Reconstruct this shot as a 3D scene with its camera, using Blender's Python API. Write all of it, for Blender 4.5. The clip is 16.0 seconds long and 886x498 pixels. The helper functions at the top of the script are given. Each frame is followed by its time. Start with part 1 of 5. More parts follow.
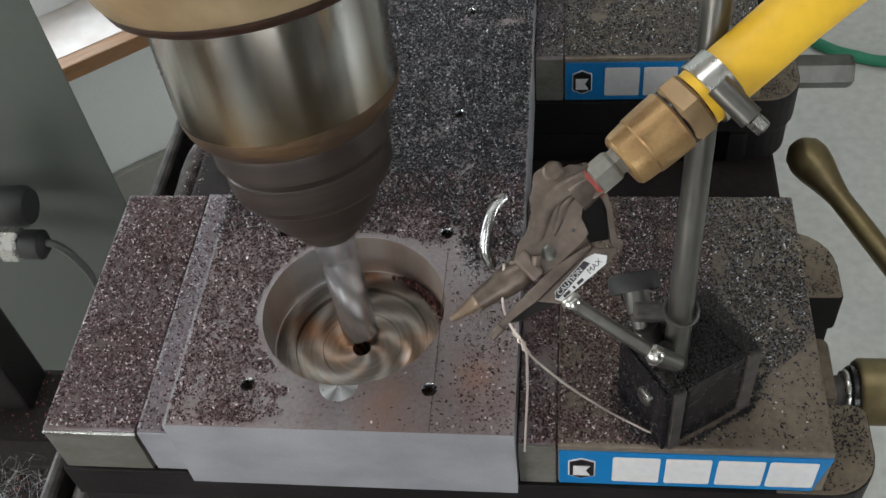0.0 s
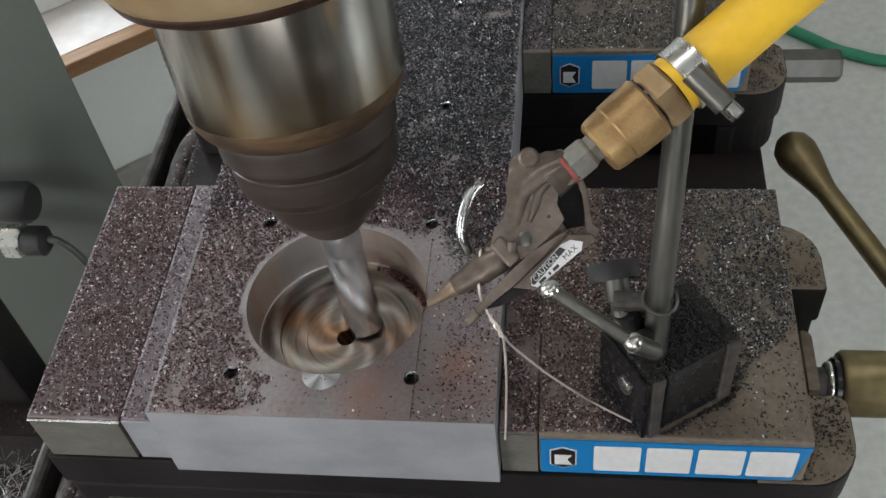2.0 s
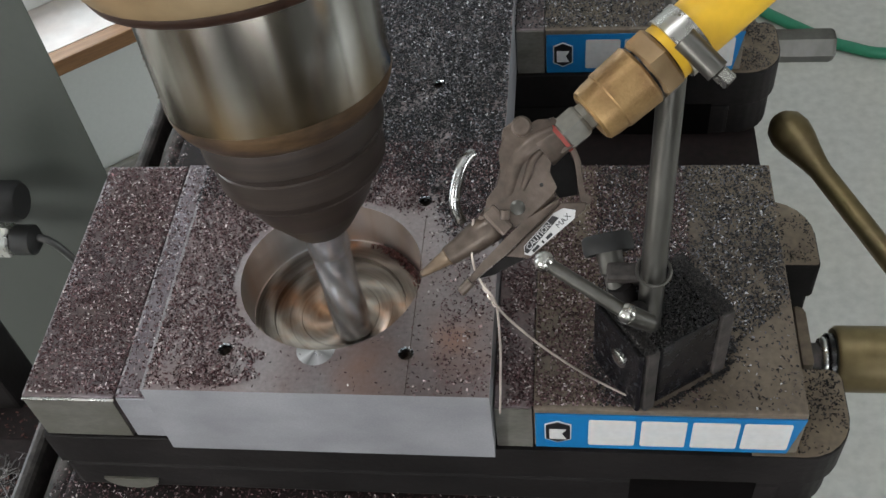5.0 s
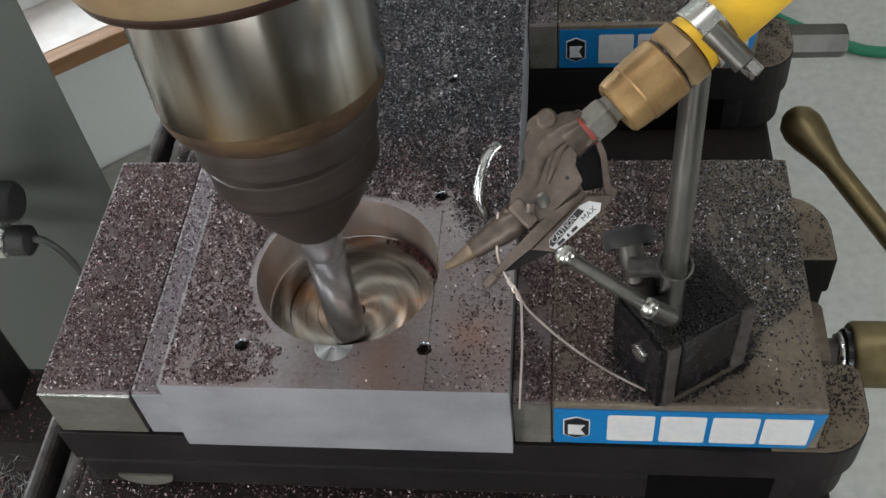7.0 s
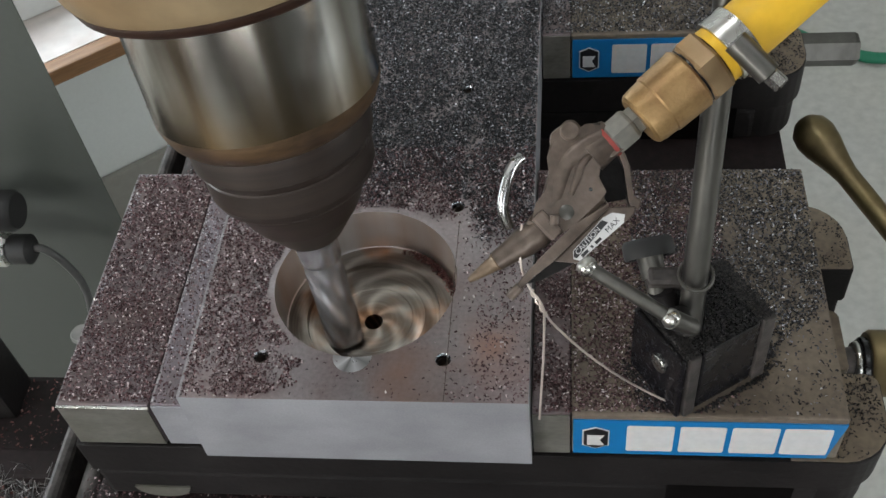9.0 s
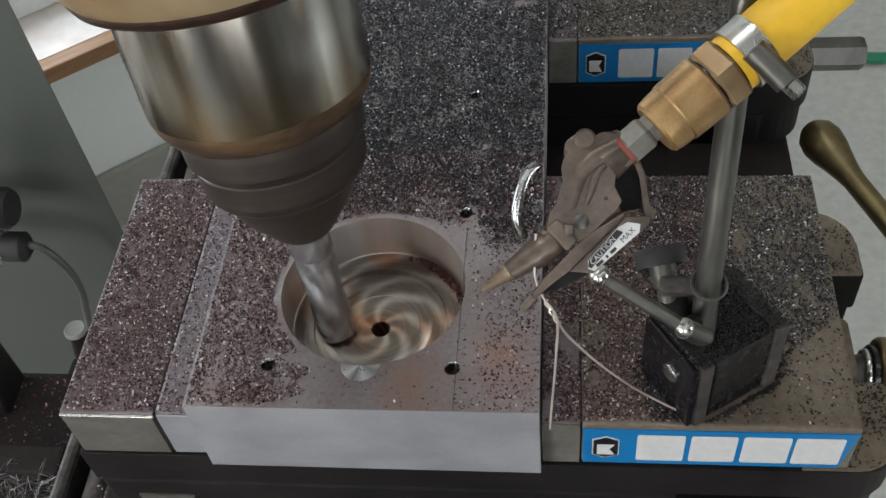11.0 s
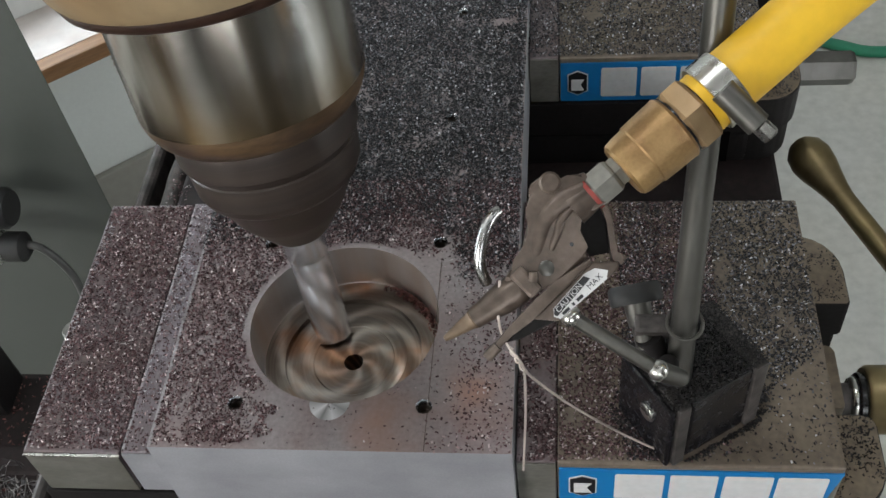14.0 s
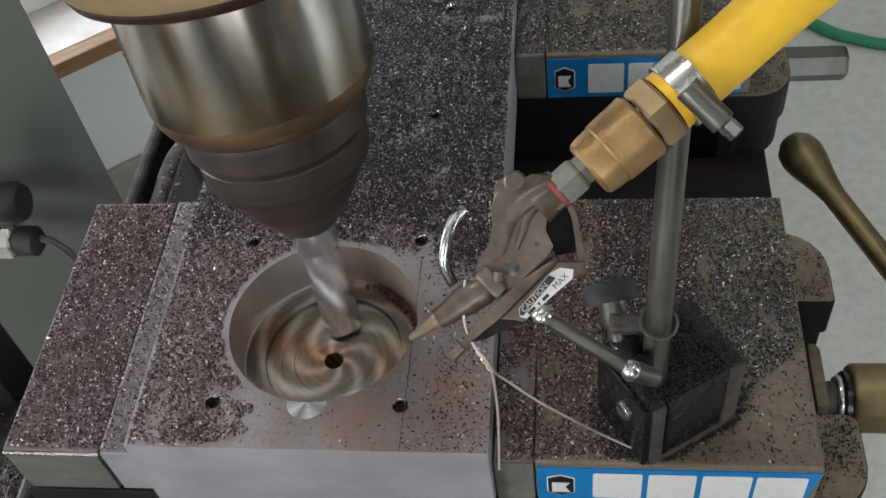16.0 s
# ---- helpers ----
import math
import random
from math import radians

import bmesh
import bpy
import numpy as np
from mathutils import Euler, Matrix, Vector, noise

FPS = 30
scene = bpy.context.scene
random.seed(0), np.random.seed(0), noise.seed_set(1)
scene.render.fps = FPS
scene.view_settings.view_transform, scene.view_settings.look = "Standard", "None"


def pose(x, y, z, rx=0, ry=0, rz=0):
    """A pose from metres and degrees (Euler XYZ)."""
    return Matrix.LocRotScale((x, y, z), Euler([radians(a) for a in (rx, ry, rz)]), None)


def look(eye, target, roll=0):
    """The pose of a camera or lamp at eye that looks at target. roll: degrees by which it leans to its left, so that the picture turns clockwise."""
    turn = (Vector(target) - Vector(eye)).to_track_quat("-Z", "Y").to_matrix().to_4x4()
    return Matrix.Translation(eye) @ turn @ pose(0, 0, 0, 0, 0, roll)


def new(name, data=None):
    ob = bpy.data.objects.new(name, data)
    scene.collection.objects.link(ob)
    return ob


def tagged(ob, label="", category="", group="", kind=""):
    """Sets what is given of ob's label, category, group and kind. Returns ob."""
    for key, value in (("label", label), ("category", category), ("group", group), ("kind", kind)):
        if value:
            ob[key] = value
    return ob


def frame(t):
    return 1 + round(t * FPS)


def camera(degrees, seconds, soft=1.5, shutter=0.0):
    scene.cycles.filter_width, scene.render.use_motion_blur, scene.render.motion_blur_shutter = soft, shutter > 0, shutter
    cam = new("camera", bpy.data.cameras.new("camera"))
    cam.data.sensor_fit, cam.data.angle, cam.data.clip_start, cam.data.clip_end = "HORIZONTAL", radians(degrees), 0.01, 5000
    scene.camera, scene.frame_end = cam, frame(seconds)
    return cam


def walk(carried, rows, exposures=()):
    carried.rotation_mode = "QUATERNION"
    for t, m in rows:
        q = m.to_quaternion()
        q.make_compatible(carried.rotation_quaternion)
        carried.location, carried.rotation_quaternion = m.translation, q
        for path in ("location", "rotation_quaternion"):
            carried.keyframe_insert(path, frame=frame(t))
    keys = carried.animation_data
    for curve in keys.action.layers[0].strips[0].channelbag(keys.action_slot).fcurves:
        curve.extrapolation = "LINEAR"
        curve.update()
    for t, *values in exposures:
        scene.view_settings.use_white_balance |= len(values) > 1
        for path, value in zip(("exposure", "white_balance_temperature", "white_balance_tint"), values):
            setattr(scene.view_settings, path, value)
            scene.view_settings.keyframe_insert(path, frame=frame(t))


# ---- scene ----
cam = camera(46.3, 16.0, soft=1.5, shutter=0.5)
PATH = [
    (0.0, (0.0064, -0.2310, 0.4151), (-0.0559, 0.0862, 0.0336), -8.04),
    (0.5, (0.0068, -0.2298, 0.4139), (-0.0549, 0.0874, 0.0324), -8.17),
    (1.0, (0.0035, -0.2299, 0.4133), (-0.0599, 0.0863, 0.0313), -8.29),
    (1.5, (0.0057, -0.2307, 0.4142), (-0.0567, 0.0867, 0.0329), -8.16),
    (2.0, (0.0042, -0.2327, 0.4127), (-0.0584, 0.0844, 0.0312), -7.92),
    (2.5, (0.0041, -0.2311, 0.4123), (-0.0580, 0.0861, 0.0309), -7.89),
    (3.0, (0.0034, -0.2290, 0.4128), (-0.0593, 0.0883, 0.0314), -7.95),
    (3.5, (0.0046, -0.2275, 0.4123), (-0.0581, 0.0902, 0.0314), -8.04),
    (4.0, (0.0048, -0.2265, 0.4094), (-0.0573, 0.0898, 0.0271), -8.07),
    (6.5, (0.0077, -0.2199, 0.4059), (-0.0518, 0.0948, 0.0219), -8.02),
    (7.0, (0.0067, -0.2202, 0.4050), (-0.0531, 0.0945, 0.0211), -8.00),
    (7.5, (0.0068, -0.2213, 0.4053), (-0.0535, 0.0947, 0.0225), -8.07),
    (8.0, (0.0072, -0.2221, 0.4061), (-0.0532, 0.0947, 0.0240), -8.18),
    (8.5, (0.0090, -0.2222, 0.4070), (-0.0521, 0.0951, 0.0254), -8.33),
    (11.0, (0.0126, -0.2258, 0.4061), (-0.0463, 0.0920, 0.0246), -7.96),
    (11.5, (0.0137, -0.2263, 0.4070), (-0.0457, 0.0918, 0.0258), -8.02),
    (12.0, (0.0138, -0.2251, 0.4067), (-0.0457, 0.0923, 0.0250), -8.15),
    (12.5, (0.0143, -0.2235, 0.4066), (-0.0450, 0.0936, 0.0246), -8.25),
    (13.0, (0.0151, -0.2235, 0.4070), (-0.0456, 0.0933, 0.0250), -8.46),
    (13.5, (0.0154, -0.2243, 0.4074), (-0.0451, 0.0923, 0.0251), -8.53),
    (14.0, (0.0159, -0.2224, 0.4059), (-0.0444, 0.0936, 0.0231), -8.51),
    (14.5, (0.0167, -0.2199, 0.4049), (-0.0446, 0.0953, 0.0216), -8.53),
    (15.0, (0.0165, -0.2212, 0.4073), (-0.0456, 0.0955, 0.0255), -8.48),
    (15.5, (0.0175, -0.2231, 0.4053), (-0.0465, 0.0920, 0.0224), -8.95),
    (16.0, (0.0166, -0.2228, 0.4037), (-0.0494, 0.0910, 0.0200), -9.41),
]
walk(cam, [(t, look(eye, target, roll)) for t, eye, target, roll in PATH])

# The machine table's travel under the fixed spindle: seconds, x, y.
TRAVEL = [
    (0.0, 0.0000, -0.0000),
    (0.5, -0.0025, -0.0003),
    (1.0, -0.0056, -0.0000),
    (1.5, -0.0084, 0.0009),
    (2.0, -0.0107, 0.0024),
    (2.5, -0.0121, 0.0045),
    (3.0, -0.0130, 0.0074),
    (3.5, -0.0135, 0.0105),
    (4.0, -0.0133, 0.0136),
    (4.5, -0.0119, 0.0161),
    (5.0, -0.0100, 0.0182),
    (5.5, -0.0079, 0.0201),
    (6.0, -0.0055, 0.0215),
    (6.5, -0.0029, 0.0226),
    (7.0, 0.0000, 0.0222),
    (7.5, 0.0028, 0.0216),
    (8.0, 0.0055, 0.0210),
    (8.5, 0.0084, 0.0203),
    (9.0, 0.0110, 0.0195),
    (9.5, 0.0136, 0.0183),
    (10.0, 0.0160, 0.0165),
    (10.5, 0.0180, 0.0142),
    (11.0, 0.0196, 0.0115),
    (11.5, 0.0198, 0.0078),
    (12.0, 0.0196, 0.0045),
    (12.5, 0.0178, 0.0012),
    (13.0, 0.0158, -0.0019),
    (13.5, 0.0134, -0.0049),
    (14.0, 0.0105, -0.0075),
    (14.5, 0.0077, -0.0092),
    (15.0, 0.0041, -0.0102),
    (15.5, 0.0002, -0.0111),
    (16.0, -0.0037, -0.0114),
]
MOVERS = []

# ---- light ----
FLOOR_Z = -0.92
WALL_TURN = 38.0  # degrees between the machine and the room
ROOM = pose(0, 0, FLOOR_Z, 0, 0, WALL_TURN)
world = bpy.data.worlds.new("world")
scene.world = world
world.use_nodes = True
wn = world.node_tree.nodes
sky = wn.new("ShaderNodeTexSky")
sky.sky_type = "NISHITA"
sky.sun_disc = False
sky.sun_elevation, sky.sun_rotation = radians(40), radians(200)
world.node_tree.links.new(sky.outputs[0], wn["Background"].inputs[0])
wn["Background"].inputs[1].default_value = 0.12
scene.view_settings.exposure = -0.36


def area_lamp(name, m, sx, sy, power, colour):
    d = bpy.data.lights.new(name, "AREA")
    d.shape, d.size, d.size_y, d.energy, d.color = "RECTANGLE", sx, sy, power, colour
    ob = new(name, d)
    ob.matrix_world = m
    return ob


# daylight through the window opening, and unseen ceiling fixtures added as overhead light
WINDOW_U, WINDOW_V = (-1.55, 0.15), 1.22
SILL_Z = 0.37
area_lamp("window_daylight_fill", ROOM @ pose(-0.70, WINDOW_V + 0.10, SILL_Z + 0.75, 90, 0, 180), 1.6, 1.3, 40.0, (0.86, 0.94, 1.0))
# the openings in the south wall: from u, to u, from z, to z, and the daylight that each lets in
# both out of view; the second is added to brighten the north wall
SOUTH = [(-2.45, -0.75, 0.8, 2.2, 26.0), (2.2, 3.4, 0.5, 2.0, 66.0)]
for u0, u1, z0, z1, power in SOUTH:
    area_lamp("window_daylight_fill", ROOM @ pose((u0 + u1) / 2, -2.79, (z0 + z1) / 2, -90, 0, 180), u1 - u0 - 0.1, z1 - z0 - 0.1, power, (0.95, 0.98, 1.0))
area_lamp("window_daylight_fill", ROOM @ pose(-3.19, -0.55, 1.45, 0, -90, 0), 1.3, 1.5, 96.0, (1.0, 0.98, 0.95))
# added fixtures; the third hangs near the north wall to lighten it
TUBES = [(-1.0, -1.15), (0.75, -0.75), (-0.25, 0.50)]
for (u, v), power in zip(TUBES, (1.6, 1.6, 9.0)):
    area_lamp("added_tube_light", ROOM @ pose(u, v, 2.60), 1.2, 0.22, power, (0.93, 0.97, 1.0))


# ---- materials ----
def material(name, base, rough=0.5, metal=0.0, grain=60.0, vary=0.25, bump=0.15, second=None, big=6.0, stretch=None,
             rough_vary=0.12, spec=0.5, anis=0.0, random=0.0, island=0.0, bump_dist=0.0006):
    """Colour varied at two scales, rough patches and fine relief, in object space."""
    m = bpy.data.materials.new(name)
    m.use_nodes = True
    nt = m.node_tree
    n, ln = nt.nodes, nt.links
    b = n["Principled BSDF"]
    tc = n.new("ShaderNodeTexCoord")
    mp = n.new("ShaderNodeMapping")
    ln.new(tc.outputs["Object"], mp.inputs[0])
    if stretch:
        mp.inputs["Scale"].default_value = stretch
    fine, coarse = n.new("ShaderNodeTexNoise"), n.new("ShaderNodeTexNoise")
    fine.inputs["Scale"].default_value, fine.inputs["Detail"].default_value = grain, 6
    coarse.inputs["Scale"].default_value, coarse.inputs["Detail"].default_value = big, 4
    for t in (fine, coarse):
        ln.new(mp.outputs[0], t.inputs["Vector"])
    second = second or tuple(c * (1 - vary) for c in base)
    ramp = n.new("ShaderNodeValToRGB")
    ramp.color_ramp.elements[0].position, ramp.color_ramp.elements[1].position = 0.36, 0.66
    ramp.color_ramp.elements[0].color, ramp.color_ramp.elements[1].color = (*second, 1), (*base, 1)
    ln.new(coarse.outputs["Fac"], ramp.inputs[0])
    mix = n.new("ShaderNodeMix")
    mix.data_type, mix.blend_type = "RGBA", "MULTIPLY"
    mix.inputs[0].default_value = 1.0
    ln.new(ramp.outputs[0], mix.inputs[6])
    r2 = n.new("ShaderNodeMapRange")
    r2.inputs[1].default_value, r2.inputs[2].default_value = 0.3, 0.7
    r2.inputs[3].default_value, r2.inputs[4].default_value = 1 - vary, 1 + vary * 0.4
    ln.new(fine.outputs["Fac"], r2.inputs[0])
    out = r2.outputs[0]
    if random or island:
        src = n.new("ShaderNodeObjectInfo").outputs["Random"] if random else n.new("ShaderNodeNewGeometry").outputs["Random Per Island"]
        r3 = n.new("ShaderNodeMapRange")
        k = random or island
        if island:
            pw = n.new("ShaderNodeMath")
            pw.operation = "POWER"
            pw.inputs[1].default_value = 3.0
            ln.new(src, pw.inputs[0])
            src = pw.outputs[0]
        r3.inputs[3].default_value, r3.inputs[4].default_value = (1 - k, 1 + k) if random else (1 - 0.55 * k, 1 + 3.8 * k)
        ln.new(src, r3.inputs[0])
        mul = n.new("ShaderNodeMath")
        mul.operation = "MULTIPLY"
        ln.new(out, mul.inputs[0])
        ln.new(r3.outputs[0], mul.inputs[1])
        out = mul.outputs[0]
    ln.new(out, mix.inputs[7])
    ln.new(mix.outputs[2], b.inputs["Base Color"])
    r4 = n.new("ShaderNodeMapRange")
    r4.inputs[3].default_value, r4.inputs[4].default_value = max(rough - rough_vary, 0.02), min(rough + rough_vary, 1)
    ln.new(fine.outputs["Fac"], r4.inputs[0])
    ln.new(r4.outputs[0], b.inputs["Roughness"])
    b.inputs["Metallic"].default_value = metal
    b.inputs["Specular IOR Level"].default_value = spec
    b.inputs["Anisotropic"].default_value = anis
    if bump:
        bp = n.new("ShaderNodeBump")
        bp.inputs["Strength"].default_value, bp.inputs["Distance"].default_value = bump, bump_dist
        ln.new(fine.outputs["Fac"], bp.inputs["Height"])
        ln.new(bp.outputs[0], b.inputs["Normal"])
    return m


def glow(name, colour, strength):
    m = bpy.data.materials.new(name)
    m.use_nodes = True
    b = m.node_tree.nodes["Principled BSDF"]
    b.inputs["Base Color"].default_value = (*colour, 1)
    b.inputs["Emission Color"].default_value = (*colour, 1)
    b.inputs["Emission Strength"].default_value = strength
    return m


M_TOP = material("dusty_milled_steel", (0.200, 0.168, 0.180), 0.36, 0.5, 500, 0.25, 0.08, (0.165, 0.122, 0.118), 26)
M_PLATE = material("scuffed_jaw_plate", (0.255, 0.225, 0.248), 0.36, 0.5, 500, 0.3, 0.1, (0.19, 0.155, 0.165), 40, (3, 1, 1))
M_WORK = material("blown_clean_milled_steel", (0.37, 0.332, 0.342), 0.32, 0.7, 500, 0.18, 0.06, (0.30, 0.238, 0.238), 30)
M_FRONT = material("ground_steel", (0.40, 0.405, 0.43), 0.42, 0.3, 900, 0.12, 0.05, (0.30, 0.303, 0.325), 22, (1, 1, 1.5))
# the bore wall's warm and pale reflections are painted as upright colour bands
M_BORE = material("turned_steel_reflection_bands", (0.66, 0.66, 0.67), 0.34, 0.88, 60, 0.12, 0.0, (0.58, 0.46, 0.39), 34, (1, 1, 0.03), 0.06)
M_JAW = material("oily_jaw_steel", (0.25, 0.202, 0.15), 0.45, 0.3, 350, 0.25, 0.12, (0.17, 0.137, 0.108), 18)
M_JAWSIDE = material("worn_ground_steel", (0.21, 0.205, 0.185), 0.4, 0.35, 300, 0.2, 0.08, (0.135, 0.13, 0.108), 30, (1, 1, 2))
M_CAST = material("oily_cast_iron", (0.017, 0.015, 0.015), 0.62, 0.0, 260, 0.4, 0.4, (0.009, 0.008, 0.008), 15, spec=0.2)
# near-black that paints the shade inside the vise base's hollow
M_PIT_SHADE = material("hollow_shade", (0.006, 0.005, 0.005), 0.85, 0.0, 200, 0.5, 0.4, spec=0.05)
M_BED = material("vise_bed_brown", (0.23, 0.185, 0.135), 0.5, 0.2, 240, 0.3, 0.25, (0.16, 0.125, 0.09), 20)
M_TABLE = material("oily_table", (0.022, 0.014, 0.014), 0.6, 0.0, 200, 0.5, 0.4, (0.012, 0.008, 0.008), 14, spec=0.25)


def chip_material(name, tones, rough=0.36, metal=0.45):
    """Loose flakes, each of its own tone from dark to bright."""
    m = bpy.data.materials.new(name)
    m.use_nodes = True
    n, ln = m.node_tree.nodes, m.node_tree.links
    b = n["Principled BSDF"]
    g = n.new("ShaderNodeNewGeometry")
    r = n.new("ShaderNodeValToRGB")
    for k, (at, colour) in enumerate(tones):
        e = r.color_ramp.elements[k] if k < 2 else r.color_ramp.elements.new(at)
        e.position, e.color = at, (*colour, 1)
    ln.new(g.outputs["Random Per Island"], r.inputs[0])
    ln.new(r.outputs[0], b.inputs["Base Color"])
    b.inputs["Roughness"].default_value, b.inputs["Metallic"].default_value = rough, metal
    return m


M_CHIP = chip_material("brown_steel_chip", [(0.0, (0.026, 0.012, 0.012)), (1.0, (0.74, 0.69, 0.68)), (0.50, (0.074, 0.033, 0.037)), (0.76, (0.16, 0.086, 0.090)), (0.91, (0.41, 0.31, 0.315))])
M_RUST = chip_material("red_brown_chip", [(0.0, (0.045, 0.014, 0.012)), (1.0, (0.55, 0.36, 0.32)), (0.6, (0.12, 0.042, 0.036)), (0.9, (0.22, 0.10, 0.085))])
M_CHIPD = chip_material("dark_steel_chip", [(0.0, (0.010, 0.010, 0.012)), (1.0, (0.76, 0.76, 0.79)), (0.55, (0.020, 0.020, 0.023)), (0.80, (0.062, 0.061, 0.070)), (0.93, (0.27, 0.27, 0.30))])
M_SPOT = material("freshly_milled_spot", (0.78, 0.80, 0.82), 0.25, 1.0, 250, 0.25, 0.25, (0.5, 0.52, 0.55), 60, (1, 6, 1))
M_SWARF = chip_material("grey_swarf", [(0.0, (0.04, 0.037, 0.037)), (1.0, (0.6, 0.58, 0.57)), (0.6, (0.14, 0.135, 0.135))])
M_GRIT = material("black_grinding_dust", (0.030, 0.028, 0.028), 0.7, 0.4, 900, 0.4, 0.0, island=0.8)
M_CHROME = material("chromed_quill", (0.56, 0.56, 0.54), 0.20, 1.0, 14, 0.25, 0.0, (0.17, 0.135, 0.10), 7, (5, 5, 0.03), 0.04)


def stain_low(m, colour, z0, z1):
    """Lets a brown oil varnish creep up from the lower edge, with an uneven border."""
    n, ln = m.node_tree.nodes, m.node_tree.links
    b = n["Principled BSDF"]
    clean = b.inputs["Base Color"].links[0].from_socket
    tc, sep, nz = n.new("ShaderNodeTexCoord"), n.new("ShaderNodeSeparateXYZ"), n.new("ShaderNodeTexNoise")
    nz.inputs["Scale"].default_value, nz.inputs["Detail"].default_value = 60, 5
    ln.new(tc.outputs["Object"], sep.inputs[0])
    ln.new(tc.outputs["Object"], nz.inputs["Vector"])
    off = n.new("ShaderNodeMath")
    off.operation = "MULTIPLY_ADD"
    off.inputs[1].default_value = 0.016
    ln.new(nz.outputs["Fac"], off.inputs[0])
    ln.new(sep.outputs["Z"], off.inputs[2])
    mr = n.new("ShaderNodeMapRange")
    mr.inputs[1].default_value, mr.inputs[2].default_value = z0 + 0.008, z1 + 0.008
    mr.inputs[3].default_value, mr.inputs[4].default_value = 0.85, 0.0
    ln.new(off.outputs[0], mr.inputs[0])
    mx = n.new("ShaderNodeMix")
    mx.data_type = "RGBA"
    mx.inputs[7].default_value = (*colour, 1)
    ln.new(mr.outputs[0], mx.inputs[0])
    ln.new(clean, mx.inputs[6])
    ln.new(mx.outputs[2], b.inputs["Base Color"])


stain_low(M_CHROME, (0.17, 0.115, 0.058), 0.144, 0.170)


def orange_reflection(m, spots, colour):
    """Paints a warm reflection on bare steel as orange blotches: x, y, radius of each."""
    n, ln = m.node_tree.nodes, m.node_tree.links
    b = n["Principled BSDF"]
    tc, nz = n.new("ShaderNodeTexCoord"), n.new("ShaderNodeTexNoise")
    nz.inputs["Scale"].default_value, nz.inputs["Detail"].default_value = 55, 4
    ln.new(tc.outputs["Object"], nz.inputs["Vector"])
    for x, y, r in spots:
        clean = b.inputs["Base Color"].links[0].from_socket
        d = n.new("ShaderNodeVectorMath")
        d.operation = "DISTANCE"
        ln.new(tc.outputs["Object"], d.inputs[0])
        d.inputs[1].default_value = (x, y, WORK_TOP)
        far = n.new("ShaderNodeMath")
        far.operation = "MULTIPLY_ADD"
        far.inputs[1].default_value = 0.03
        ln.new(nz.outputs["Fac"], far.inputs[0])
        ln.new(d.outputs["Value"], far.inputs[2])
        mr = n.new("ShaderNodeMapRange")
        mr.interpolation_type = "SMOOTHSTEP"
        mr.inputs[1].default_value, mr.inputs[2].default_value = 0.010, r + 0.015
        mr.inputs[3].default_value, mr.inputs[4].default_value = 0.62, 0.0
        ln.new(far.outputs[0], mr.inputs[0])
        mx = n.new("ShaderNodeMix")
        mx.data_type = "RGBA"
        mx.inputs[7].default_value = (*colour, 1)
        ln.new(mr.outputs[0], mx.inputs[0])
        ln.new(clean, mx.inputs[6])
        ln.new(mx.outputs[2], b.inputs["Base Color"])


WORK_TOP = 0.0198
# soft orange reflections on the work's bare zone, put into its colour
orange_reflection(M_WORK, ((-0.076, 0.007, 0.026), (-0.036, 0.022, 0.022)), (0.45, 0.245, 0.175))
M_FINES = chip_material("black_fines", [(0.0, (0.008, 0.008, 0.009)), (1.0, (0.075, 0.073, 0.08)), (0.6, (0.020, 0.019, 0.021))], 0.6, 0.2)
M_DUST = chip_material("pale_metal_dust", [(0.0, (0.16, 0.15, 0.17)), (1.0, (0.85, 0.84, 0.88)), (0.6, (0.36, 0.34, 0.38))], 0.45, 0.3)
M_EDGE = material("pale_edge_line", (0.46, 0.44, 0.46), 0.4, 0.4, 900, 0.35, 0.1, (0.26, 0.235, 0.24), 120)
M_NOSE = material("varnish_stained_steel", (0.135, 0.082, 0.042), 0.42, 0.4, 160, 0.35, 0.12, (0.065, 0.042, 0.028), 30, (1, 1, 3))
M_COLLET = material("dark_spindle_steel", (0.046, 0.033, 0.027), 0.40, 0.35, 160, 0.2, 0.05, (0.031, 0.023, 0.019), 40, (0.2, 0.2, 6))
M_TOOL = material("end_mill_steel", (0.78, 0.80, 0.84), 0.23, 0.95, 60, 0.05, 0.0, (0.55, 0.56, 0.58), 20, (1, 1, 0.2), 0.04)
M_HEAD = material("yellowed_cream_paint", (0.30, 0.225, 0.132), 0.42, 0.0, 90, 0.2, 0.1, (0.19, 0.115, 0.052), 16)
M_RIM = material("rusty_oil_edge", (0.060, 0.028, 0.017), 0.4, 0.2, 200, 0.4, 0.1)
M_GREY = material("grey_green_paint", (0.068, 0.075, 0.067), 0.45, 0.0, 120, 0.08, 0.06, (0.064, 0.072, 0.064), 3)
M_GUN = material("cast_zinc", (0.145, 0.112, 0.092), 0.36, 0.5, 260, 0.35, 0.3, (0.085, 0.064, 0.052), 60)
M_STEEL = material("bright_steel", (0.56, 0.55, 0.52), 0.28, 1.0, 120, 0.1, 0.03)
M_POST = material("steel_post", (0.135, 0.130, 0.120), 0.34, 0.8, 60, 0.15, 0.02, (0.10, 0.097, 0.088), 12, (4, 4, 0.6))
M_BRASS = material("brass", (0.44, 0.285, 0.125), 0.42, 0.75, 900, 0.15, 0.2, (0.26, 0.155, 0.07), 45)
M_BRASSN = material("tarnished_brass", (0.30, 0.215, 0.125), 0.40, 0.7, 160, 0.2, 0.08, (0.32, 0.21, 0.11), 40)
